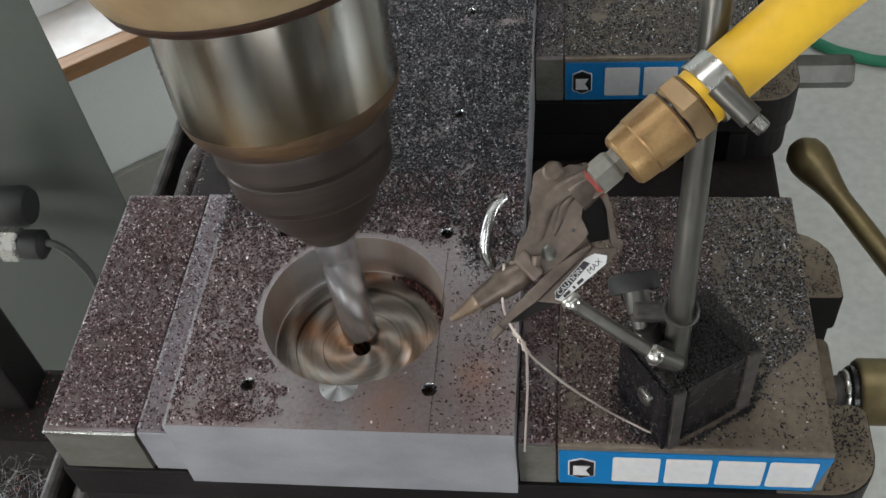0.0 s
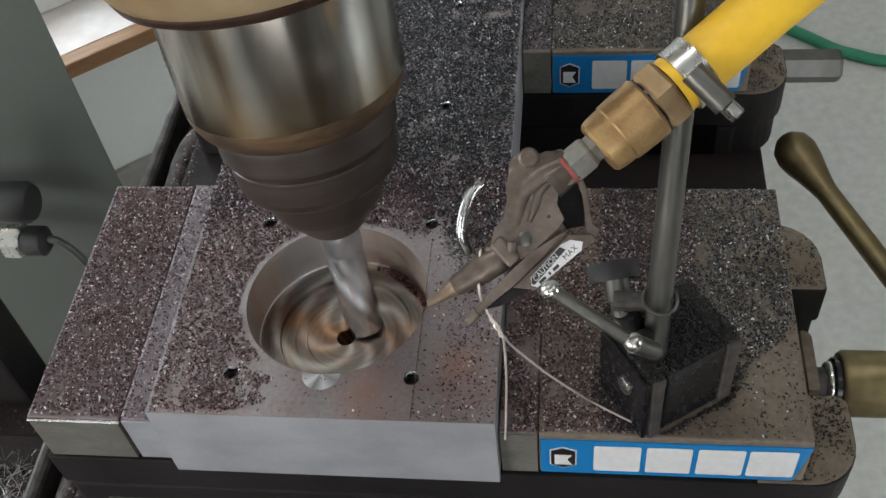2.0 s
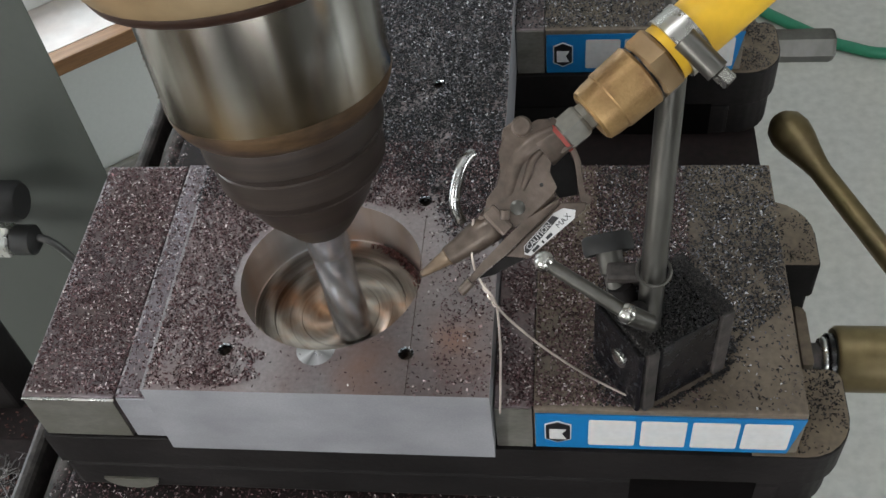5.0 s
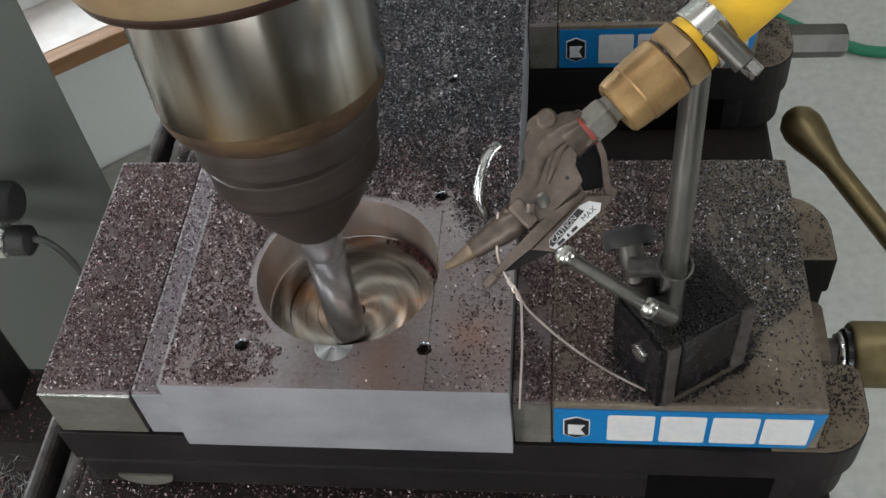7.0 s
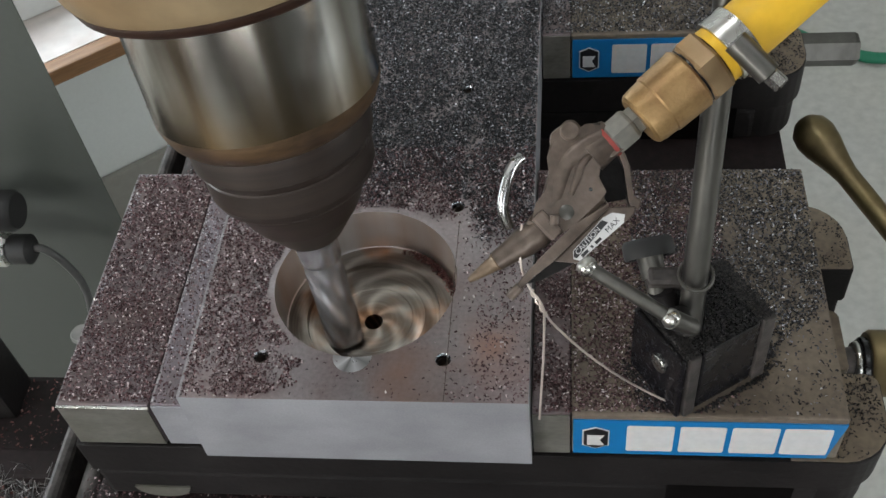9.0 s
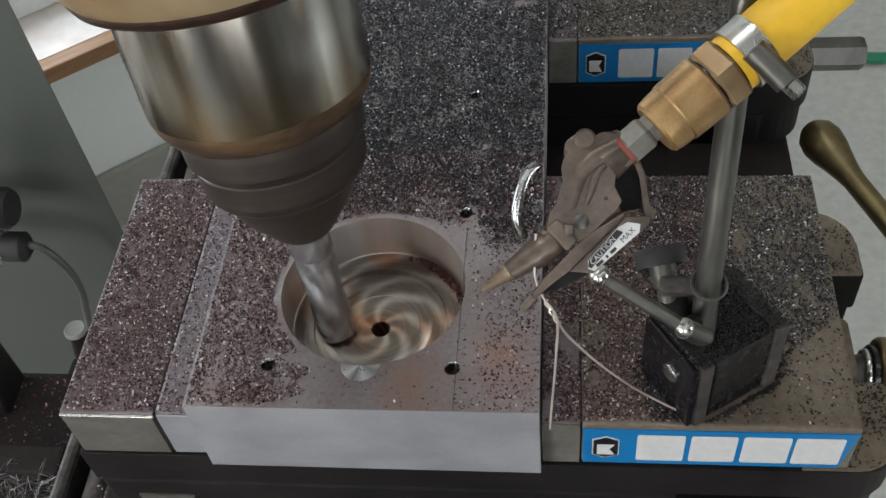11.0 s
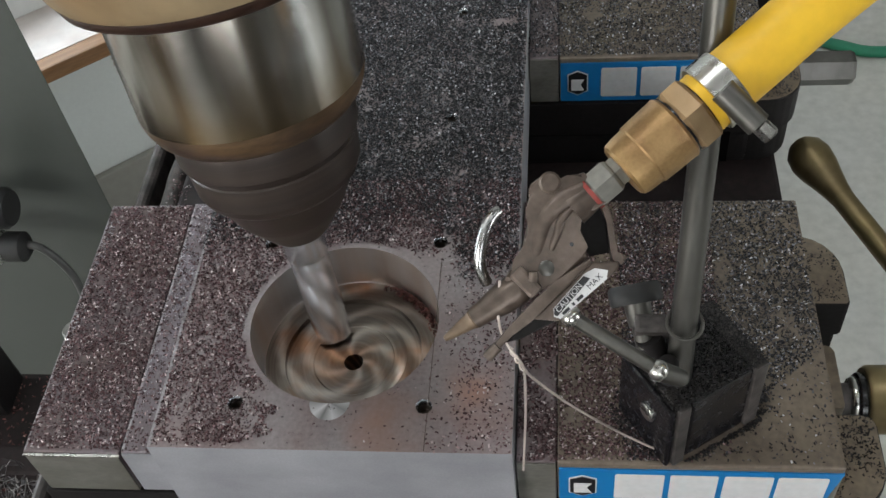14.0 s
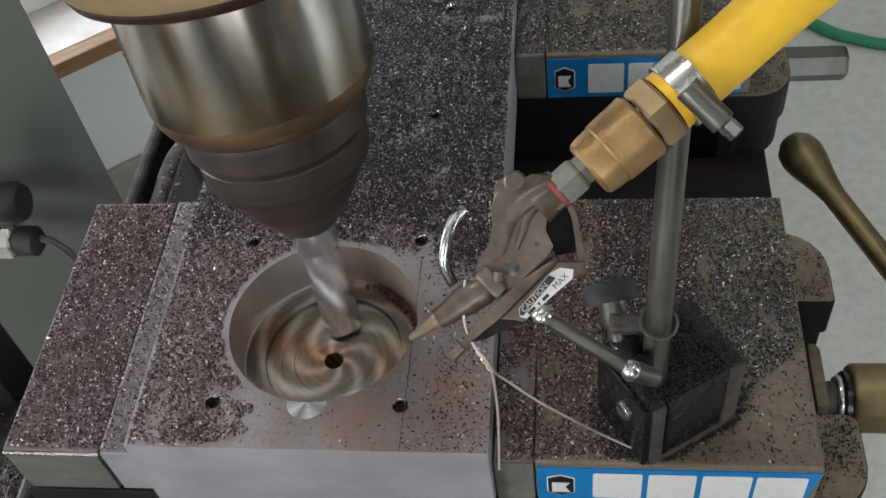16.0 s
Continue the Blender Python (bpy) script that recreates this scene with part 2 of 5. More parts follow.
M_NOZZLE = material("grimy_brass", (0.21, 0.15, 0.10), 0.45, 0.4, 300, 0.3, 0.1, (0.13, 0.09, 0.06), 90)
M_HOSE = material("yellow_hose_rubber", (0.74, 0.46, 0.02), 0.5, 0.0, 200, 0.08, 0.1, (0.66, 0.38, 0.02), 20)
M_RED = material("red_sealant", (0.30, 0.04, 0.03), 0.5)
M_BLACK = material("black_paint", (0.009, 0.009, 0.011), 0.25, 0.0, 300, 0.3, 0.1)
M_DUSTY = material("dusty_dark_steel", (0.095, 0.082, 0.078), 0.55, 0.3, 400, 0.4, 0.3, (0.035, 0.032, 0.030), 90)
M_CABLE = material("grey_cable_sheath", (0.10, 0.10, 0.098), 0.35, 0.0, 100, 0.2, 0.0)
M_RUBBER = material("black_rubber", (0.018, 0.018, 0.018), 0.6, 0.0, 200, 0.3, 0.1)
M_BLUE = material("blue_label", (0.008, 0.165, 0.42), 0.35, 0.0, 200, 0.08, 0.0)
M_WHITE = material("white_print", (0.60, 0.60, 0.60), 0.4, 0.0, 300, 0.08, 0.0)
M_EMBLEM = material("black_print", (0.015, 0.015, 0.018), 0.4)
M_BRONZE = material("bronzed_handle", (0.20, 0.155, 0.082), 0.42, 0.8, 120, 0.25, 0.05, (0.22, 0.17, 0.08), 30)
M_WIRE = material("iron_wire", (0.74, 0.64, 0.58), 0.32, 0.4)
M_HOOK = material("plain_steel_wire", (0.40, 0.40, 0.395), 0.26, 1.0, 200, 0.1, 0.02)
M_CUP = material("greyed_plastic", (0.26, 0.26, 0.245), 0.5, 0.0, 200, 0.1, 0.0)
M_CONCRETE = material("sealed_concrete", (0.49, 0.49, 0.46), 0.55, 0.0, 60, 0.14, 0.1, (0.50, 0.495, 0.455), 7)
M_WALL = material("painted_wall", (0.80, 0.83, 0.80), 0.6, 0.0, 150, 0.03, 0.04, (0.77, 0.80, 0.77), 2)
# for the unseen walls: kept dark so that less light bounces back
M_FAR = material("unseen_wall_dark", (0.15, 0.15, 0.14), 0.6, 0.0, 30, 0.2, 0.04, (0.10, 0.095, 0.085), 1.5)
M_CEIL = material("ceiling_paint", (0.34, 0.34, 0.33), 0.7, 0.0, 100, 0.04, 0.05)
M_BASE = material("grey_baseboard", (0.36, 0.35, 0.31), 0.5, 0.0, 60, 0.08, 0.03)
M_WOOD = material("varnished_wood", (0.36, 0.19, 0.085), 0.4, 0.0, 60, 0.2, 0.05, (0.26, 0.13, 0.055), 12, (1, 12, 12))
M_SILL = material("pale_marbled_sill", (0.82, 0.77, 0.73), 0.35, 0.0, 40, 0.1, 0.0, (0.74, 0.65, 0.60), 14)
M_GREEN = material("green_hose", (0.02, 0.22, 0.12), 0.45, 0.0, 100, 0.1, 0.0)
M_FRAME = material("white_window_paint", (0.75, 0.75, 0.73), 0.45, 0.0, 100, 0.04, 0.02)
M_TUBE = glow("tube_diffuser", (0.95, 0.98, 1.0), 3.0)
M_DAY = glow("daylight_outside", (0.88, 0.95, 1.0), 2.2)
M_GLASS = bpy.data.materials.new("window_glass")
M_GLASS.use_nodes = True
_g = M_GLASS.node_tree.nodes["Principled BSDF"]
_g.inputs["Transmission Weight"].default_value, _g.inputs["Roughness"].default_value, _g.inputs["IOR"].default_value = 1.0, 0.0, 1.02


# ---- mesh helpers ----
def empty(name, x, y, z, label, category, moves=True, group="", turn=0.0):
    ob = new(name)
    ob.matrix_basis = pose(x, y, z, 0, 0, turn)
    ob.empty_display_size = 0.02
    tagged(ob, label, category, group)
    if moves:
        MOVERS.append(ob)
    return ob


def part(name, bm, mat, parent=None, label="", smooth=False, angle=40.0, m=None):
    """One mesh object under a thing or a part; the bmesh is in the parent's space, or in m's."""
    if m is not None:
        bm.transform(m)
    bmesh.ops.recalc_face_normals(bm, faces=bm.faces)
    me = bpy.data.meshes.new(name)
    if smooth:
        for f in bm.faces:
            f.smooth = True
        for e in bm.edges:
            if len(e.link_faces) == 2 and e.calc_face_angle(0) > radians(angle):
                e.smooth = False
    bm.to_mesh(me)
    bm.free()
    me.materials.append(mat)
    ob = new(name, me)
    ob.parent = parent
    if label:
        tagged(ob, label)
    return ob


def box(x0, x1, y0, y1, z0, z1, bevel=0.0, segments=2, bm=None):
    bm = bm or bmesh.new()
    made = bmesh.ops.create_cube(bm, size=1.0)["verts"]
    for v in made:
        v.co = Vector(((x0 + x1) / 2 + v.co.x * (x1 - x0), (y0 + y1) / 2 + v.co.y * (y1 - y0), (z0 + z1) / 2 + v.co.z * (z1 - z0)))
    if bevel:
        edges = list({e for v in made for e in v.link_edges})
        bmesh.ops.bevel(bm, geom=edges, offset=bevel, segments=segments, affect="EDGES", profile=0.6)
    return bm


def lathe(profile, sides=48, bm=None, m=None):
    """Revolves (radius, z) pairs about z; a radius of 0 closes the end."""
    bm = bm or bmesh.new()
    rings = []
    for r, z in profile:
        if r <= 1e-7:
            rings.append([bm.verts.new((0, 0, z))])
        else:
            rings.append([bm.verts.new((r * math.cos(2 * math.pi * k / sides), r * math.sin(2 * math.pi * k / sides), z)) for k in range(sides)])
    for a, b in zip(rings, rings[1:]):
        for k in range(sides):
            j = (k + 1) % sides
            if len(a) == 1 and len(b) == 1:
                continue
            if len(a) == 1:
                bm.faces.new((a[0], b[j], b[k]))
            elif len(b) == 1:
                bm.faces.new((a[k], a[j], b[0]))
            else:
                bm.faces.new((a[k], a[j], b[j], b[k]))
    if m is not None:
        bmesh.ops.transform(bm, matrix=m, verts=[v for ring in rings for v in ring])
    return bm


def tube(points, radius, sides=10, bm=None, steps=6):
    """A round bar along a smooth curve through the points; radius: one, or one a point."""
    bm = bm or bmesh.new()
    p = [Vector(q) for q in points]
    rad = list(radius) if isinstance(radius, (list, tuple)) else [radius] * len(p)
    path, rr = [], []
    for i in range(len(p) - 1):
        a, b, c, d = p[max(i - 1, 0)], p[i], p[i + 1], p[min(i + 2, len(p) - 1)]
        for k in range(steps):
            s = k / steps
            path.append(0.5 * (2 * b + (c - a) * s + (2 * a - 5 * b + 4 * c - d) * s * s + (3 * b - a - 3 * c + d) * s ** 3))
            rr.append(rad[i] + (rad[i + 1] - rad[i]) * s)
    path.append(p[-1])
    rr.append(rad[-1])
    rings, up = [], None
    for i, q in enumerate(path):
        ahead = (path[min(i + 1, len(path) - 1)] - path[max(i - 1, 0)]).normalized()
        if up is None:
            up = ahead.orthogonal().normalized()
        up = (up - ahead * up.dot(ahead)).normalized()
        side = ahead.cross(up)
        rings.append([bm.verts.new(q + rr[i] * (math.cos(t) * up + math.sin(t) * side)) for t in (2 * math.pi * k / sides for k in range(sides))])
    for a, b in zip(rings, rings[1:]):
        for k in range(sides):
            j = (k + 1) % sides
            bm.faces.new((a[k], a[j], b[j], b[k]))
    bm.faces.new(rings[0][::-1])
    bm.faces.new(rings[-1])
    return bm


def extrude(outline, z0, z1, bevel=0.0, bm=None):
    """A flat outline (x, y) made solid between two heights."""
    bm = bm or bmesh.new()
    low = [bm.verts.new((x, y, z0)) for x, y in outline]
    high = [bm.verts.new((x, y, z1)) for x, y in outline]
    n = len(low)
    made = [bm.faces.new(low[::-1]), bm.faces.new(high)]
    made += [bm.faces.new((low[k], low[(k + 1) % n], high[(k + 1) % n], high[k])) for k in range(n)]
    if bevel:
        bmesh.ops.bevel(bm, geom=list({e for f in made for e in f.edges}), offset=bevel, segments=2, affect="EDGES", profile=0.6)
    return bm


def rounded(x0, x1, y0, y1, corners, steps=6):
    """A rectangle's outline with the radius of each corner: bl, br, tr, tl."""
    out = []
    for (cx, cy, a0), r in zip(((x0, y0, 180), (x1, y0, 270), (x1, y1, 0), (x0, y1, 90)), corners):
        ox, oy = cx + (r if cx == x0 else -r), cy + (r if cy == y0 else -r)
        if r == 0:
            out.append((cx, cy))
        else:
            out += [(ox + r * math.cos(radians(a0 + 90 * k / steps)), oy + r * math.sin(radians(a0 + 90 * k / steps))) for k in range(steps + 1)]
    return out


def along(start, end):
    """A pose whose z axis runs from start to end."""
    d = Vector(end) - Vector(start)
    return Matrix.Translation(start) @ d.to_track_quat("Z", "Y").to_matrix().to_4x4()


# ---- the room ----
def room_part(name, bm, mat, label, category, kind="structure"):
    ob = part(name, bm, mat, m=ROOM)
    return tagged(ob, label, category, kind=kind)


U0, U1, V0, HIGH = -3.2, 3.6, -2.8, 2.75
V1 = WINDOW_V
room_part("floor", box(U0, U1, V0, V1 + 0.2, -0.12, 0.0), M_CONCRETE, "pale sealed concrete shop floor with fine stains", "floor")
room_part("ceiling", box(U0, U1, V0, V1 + 0.2, HIGH, HIGH + 0.1), M_CEIL, "plain white shop ceiling", "ceiling")
wb = box(U0, WINDOW_U[0], V1, V1 + 0.18, 0, HIGH)
box(WINDOW_U[1], U1, V1, V1 + 0.18, 0, HIGH, bm=wb)
box(WINDOW_U[0], WINDOW_U[1], V1, V1 + 0.18, 0, SILL_Z - 0.04, bm=wb)
box(WINDOW_U[0], WINDOW_U[1], V1, V1 + 0.18, SILL_Z + 1.5, HIGH, bm=wb)
room_part("wall_north", wb, M_WALL, "pale grey-green painted wall below a window", "wall")
ws = bmesh.new()
for u0, u1, z0, z1 in ((U0, SOUTH[0][0], 0, HIGH), (SOUTH[0][1], SOUTH[1][0], 0, HIGH), (SOUTH[1][1], U1, 0, HIGH)):
    box(u0, u1, V0 - 0.1, V0, z0, z1, bm=ws)
for u0, u1, z0, z1, power in SOUTH:
    box(u0, u1, V0 - 0.1, V0, 0, z0, bm=ws)
    box(u0, u1, V0 - 0.1, V0, z1, HIGH, bm=ws)
room_part("wall_south", ws, M_FAR, "plain unseen wall, darkened to cut bounced light", "wall")
ww = box(U0 - 0.1, U0, V0, -1.35, 0, HIGH)
box(U0 - 0.1, U0, 0.25, V1 + 0.2, 0, HIGH, bm=ww)
box(U0 - 0.1, U0, -1.35, 0.25, 0, 0.8, bm=ww)
box(U0 - 0.1, U0, -1.35, 0.25, 2.15, HIGH, bm=ww)
room_part("wall_west", ww, M_FAR, "plain unseen wall, darkened to cut bounced light", "wall")
room_part("wall_east", box(U1, U1 + 0.1, V0, V1 + 0.2, 0, HIGH), M_FAR, "plain unseen wall, darkened to cut bounced light", "wall")
room_part("baseboard", box(U0, U1, V1 - 0.014, V1 - 0.001, 0, 0.12, 0.003), M_BASE, "grey-brown baseboard along the painted wall", "baseboard")

window = empty("window_1", 0, 0, 0, "white window with a wooden sill and pale stone ledge", "window", moves=False)
tagged(window, kind="structure")
window.matrix_basis = ROOM
wf = bmesh.new()
for x0, x1, z0, z1 in ((WINDOW_U[0], WINDOW_U[0] + 0.05, SILL_Z, SILL_Z + 1.5), (WINDOW_U[1] - 0.05, WINDOW_U[1], SILL_Z, SILL_Z + 1.5),
                       (WINDOW_U[0] + 0.05, WINDOW_U[1] - 0.05, SILL_Z, SILL_Z + 0.05), (WINDOW_U[0] + 0.05, WINDOW_U[1] - 0.05, SILL_Z + 1.45, SILL_Z + 1.5),
                       (-0.725, -0.675, SILL_Z + 0.05, SILL_Z + 1.45)):
    box(x0, x1, V1 + 0.12, V1 + 0.17, z0, z1, 0.004, bm=wf)
part("window_frame", wf, M_FRAME, window, "white painted sash frame")
for x0, x1 in ((WINDOW_U[0] + 0.05, -0.725), (-0.675, WINDOW_U[1] - 0.05)):
    p = part("pane", box(x0, x1, V1 + 0.142, V1 + 0.146, SILL_Z + 0.05, SILL_Z + 1.45), M_GLASS, window)
    p.visible_shadow = False
part("window_sill", box(WINDOW_U[0] - 0.05, WINDOW_U[1] + 0.05, V1 - 0.03, V1 - 0.001, SILL_Z - 0.027, SILL_Z, 0.004), M_WOOD, window, "varnished brown wooden sill nosing")
part("ledge", box(WINDOW_U[0], WINDOW_U[1], V1 + 0.0, V1 + 0.18, SILL_Z - 0.04, SILL_Z - 0.001), M_SILL, window, "pale marbled ledge, brightly lit")
room_part("backdrop", box(WINDOW_U[0] - 1.2, WINDOW_U[1] + 1.2, V1 + 1.4, V1 + 1.42, -0.6, 3.2), M_DAY, "bright overcast daylight outside the window", "sky")

for name, (u0, u1, z0, z1, power) in zip(("window_2", "fill_window"), SOUTH):
    window_s = empty(name, 0, 0, 0, "unseen white window in the south wall, placed for the light it gives", "window", moves=False)
    tagged(window_s, kind="structure")
    window_s.matrix_basis = ROOM
    um = (u0 + u1) / 2
    wf = bmesh.new()
    for x0, x1, a0, a1 in ((u0, u0 + 0.05, z0, z1), (u1 - 0.05, u1, z0, z1), (u0 + 0.05, u1 - 0.05, z0, z0 + 0.05), (u0 + 0.05, u1 - 0.05, z1 - 0.05, z1), (um - 0.03, um + 0.03, z0 + 0.05, z1 - 0.05)):
        box(x0, x1, V0 - 0.09, V0 - 0.05, a0, a1, 0.004, bm=wf)
    part("window_frame", wf, M_FRAME, window_s)
    for x0, x1 in ((u0 + 0.05, um - 0.03), (um + 0.03, u1 - 0.05)):
        p = part("pane", box(x0, x1, V0 - 0.072, V0 - 0.068, z0 + 0.05, z1 - 0.05), M_GLASS, window_s)
        p.visible_shadow = False
# glowing panel behind the unseen south openings
room_part("backdrop", box(-3.0, 4.4, V0 - 1.02, V0 - 1.0, 0.0, 3.2), M_DAY, "bright overcast daylight outside the window", "sky")

window_w = empty("window_3", 0, 0, 0, "white shop window in the side wall", "window", moves=False)
tagged(window_w, kind="structure")
window_w.matrix_basis = ROOM
wf = bmesh.new()
for y0, y1, z0, z1 in ((-1.35, -1.30, 0.8, 2.15), (0.20, 0.25, 0.8, 2.15), (-1.30, 0.20, 0.8, 0.85), (-1.30, 0.20, 2.10, 2.15), (-0.58, -0.52, 0.85, 2.10)):
    box(U0 - 0.09, U0 - 0.05, y0, y1, z0, z1, 0.004, bm=wf)
part("window_frame", wf, M_FRAME, window_w)
for y0, y1 in ((-1.30, -0.58), (-0.52, 0.20)):
    p = part("pane", box(U0 - 0.072, U0 - 0.068, y0, y1, 0.85, 2.10), M_GLASS, window_w)
    p.visible_shadow = False
room_part("backdrop", box(U0 - 1.02, U0 - 1.0, -2.2, 1.2, 0.0, 3.2), M_DAY, "bright overcast daylight outside the window", "sky")

for u, v in TUBES:
    fix = empty("added_ceiling_light", 0, 0, 0, "unseen white fluorescent fixture with a glowing diffuser, added for overhead light", "ceiling light", moves=False, group="shop ceiling lights")
    fix.matrix_basis = ROOM @ pose(u, v, 0)
    part("housing", box(-0.62, 0.62, -0.13, 0.13, 2.66, HIGH, 0.006), M_FRAME, fix)
    part("diffuser", box(-0.60, 0.60, -0.11, 0.11, 2.625, 2.66, 0.004), M_TUBE, fix, "glowing white diffuser")

# green hose lying on the floor
gh = part("garden_hose", tube([(0.10, 1.75, FLOOR_Z + 0.011), (0.32, 1.52, FLOOR_Z + 0.011), (0.46, 1.395, FLOOR_Z + 0.011), (0.52, 1.355, FLOOR_Z + 0.011), (0.62, 1.335, FLOOR_Z + 0.011), (0.9, 1.40, FLOOR_Z + 0.011), (1.2, 1.55, FLOOR_Z + 0.011)], 0.011, 10), M_GREEN, smooth=True)
tagged(gh, "green rubber hose lying on the concrete floor", "hose")

# ---- machine column and saddle (still) ----
column = empty("machine_column", -0.80, 0.62, FLOOR_Z, "grey-green painted machine cabinet with pipe fittings", "machine cabinet", moves=False)
part("body", extrude([(-0.75, -0.06), (0.2795, -0.06), (-0.30, 0.42), (-0.75, 0.42)], 0.0, 1.75, 0.002), M_GREY, column)
for z, x1 in ((0.519, 0.215), (0.452, 0.175)):
    part("pipe", lathe([(0, 0), (0.016, 0), (0.016, 0.5), (0, 0.5)], 20, m=pose(x1 - 0.55, -0.115, z, 0, 90, 0)), M_STEEL, column, "dull steel pipe", smooth=True)
part("cap", lathe([(0, 0), (0.022, 0), (0.024, 0.004), (0.024, 0.032), (0.020, 0.038), (0, 0.038)], 20, m=pose(0.163, -0.115, 0.519, 0, 90, 0)), M_RUBBER, column, "black plastic cap", smooth=True)
part("nut", lathe([(0, 0), (0.021, 0), (0.021, 0.020), (0.017, 0.023), (0, 0.023)], 6, m=pose(0.141, -0.115, 0.452, 0, 90, 0)), M_STEEL, column)
part("gland", lathe([(0, 0), (0.016, 0), (0.018, 0.003), (0.018, 0.024), (0.010, 0.030), (0, 0.030)], 20, m=pose(0.164, -0.115, 0.452, 0, 90, 0)), M_RUBBER, column, "black cable gland", smooth=True)
part("cable", tube([(0.192, -0.115, 0.455), (0.205, -0.115, 0.451), (0.218, -0.115, 0.430), (0.2262, -0.115, 0.396), (0.2245, -0.115, 0.362), (0.220, -0.118, 0.336), (0.213, -0.12, 0.30), (0.20, -0.12, 0.24)], 0.0048, 12), M_CABLE, column, "grey-black cable", smooth=True)

saddle = empty("machine_saddle", -0.45, 0.05, -0.25, "oily dark brown machine saddle littered with chips", "machine saddle", moves=False)
part("cover", box(-0.35, 0.155, -0.5, 0.145, -0.06, 0.0, 0.006), M_TABLE, saddle)
part("casting", box(-0.30, 0.5, -0.42, 0.10, FLOOR_Z + 0.25, -0.062, 0.02), M_CAST, saddle)
part("rib", box(-0.35, 0.10, 0.05, 0.075, 0.0, 0.012, 0.003), M_TABLE, saddle)

part("upright", box(-0.10, 0.041, 0.105, 0.1405, -0.002, 0.12, 0.003), M_CAST, saddle, "dark upright casting")
part("cup_lug", box(0.05, 0.10, 0.14, 0.185, -0.10, -0.040, 0.004), M_CAST, saddle)
cup = empty("oil_cup", -0.3640, 0.2135, -0.2902, "small brown oil cup with a greyed plastic cap", "oil cup", moves=False)
part("body", lathe([(0, 0), (0.0125, 0), (0.0125, 0.030), (0.0110, 0.040), (0.0098, 0.050), (0.0078, 0.060), (0.0072, 0.0685), (0, 0.0685)], 24), M_TABLE, cup, "dark brown body", smooth=True)
part("cap", lathe([(0, 0.068), (0.0080, 0.068), (0.0088, 0.0690), (0.0086, 0.0715), (0.0076, 0.0728), (0.0060, 0.0718), (0, 0.0712)], 24), M_CUP, cup, "greyed plastic cap", smooth=True)

# ---- spindle (still; its nose and cutter turn) ----
TIP = (-0.1003, 0.0676, -0.0100)
AXIS = Vector((-0.0932, 0.1862, 0.9781))
SPINDLE = Matrix.Translation(TIP) @ Vector((0, 0, 1)).rotation_difference(AXIS).to_matrix().to_4x4()
head = new("milling_head")
head.matrix_basis = SPINDLE
tagged(head, "cream-painted milling head with a polished stained quill", "milling head")
part("casting", lathe([(0.0478, 0.1982), (0.0560, 0.1982), (0.0590, 0.2000), (0.0625, 0.2050), (0.0680, 0.2200), (0.0720, 0.26), (0.09, 0.33), (0.10, 0.60), (0, 0.60)], 64), M_HEAD, head, "yellowed cream paint", smooth=True)
part("oil_rim", lathe([(0.0479, 0.1962), (0.0562, 0.1964), (0.0590, 0.1980), (0.0606, 0.2012), (0.0606, 0.2020), (0.05, 0.2010)], 64), M_RIM, head, "brown oil-stained lower edge", smooth=True)
part("quill", lathe([(0, 0.1990), (0.0476, 0.1990), (0.0478, 0.1975), (0.0478, 0.1453), (0, 0.1453)], 96), M_CHROME, head, "polished chromed cylinder with brown varnish stains", smooth=True, angle=25)
part("nose_ring", lathe([(0, 0.1452), (0.0478, 0.1452), (0.0477, 0.1435), (0.0468, 0.1400), (0.0452, 0.1365), (0.0425, 0.1335), (0.041, 0.1328), (0, 0.1325)], 96), M_NOSE, head, "brown-stained chamfered nose ring", smooth=True, angle=25)
beads = bmesh.new()
bead_rng = np.random.default_rng(11)
for k in range(90):
    a, z = radians(bead_rng.normal(178, 17)), 0.1455 + abs(bead_rng.normal(0, 0.016))
    r = bead_rng.uniform(0.00025, 0.0006)
    bmesh.ops.create_icosphere(beads, subdivisions=1, radius=r, matrix=Matrix.Translation((0.0479 * math.cos(a), 0.0479 * math.sin(a), z)))
part("oil_beads", beads, M_NOSE, head, "brown oil beads dried on the quill's side", smooth=True)
bristle = SPINDLE.inverted() @ Vector((-0.1171, 0.0508, 0.1412))
part("bristle", tube([bristle + Vector((-0.0022, -0.001, 0.0006)), bristle + Vector((0, -0.0012, 0.0)), bristle + Vector((0.0018, -0.0008, -0.0010))], 0.00035, 6, steps=3), M_BLACK, head, "tiny dark bristle stuck in the oil")
spindle = new("collet_chuck")
spindle.matrix_basis = SPINDLE
tagged(spindle, "dark steel collet chuck gripping a bright end mill, turning", "collet chuck")
part("nose", lathe([(0, 0.1322), (0.0397, 0.1322), (0.0400, 0.130), (0.0396, 0.1195), (0.0380, 0.1170), (0.0371, 0.1158), (0.0368, 0.1150), (0.0373, 0.1143), (0.0373, 0.1120), (0.0368, 0.1030), (0.0352, 0.0992), (0.0328, 0.0968), (0.0316, 0.0962), (0.0262, 0.0842), (0.0240, 0.0805), (0.0234, 0.0801), (0.0150, 0.0682), (0.0130, 0.0660), (0.0120, 0.0655), (0, 0.0655)], 96), M_COLLET, spindle, smooth=True, angle=18)


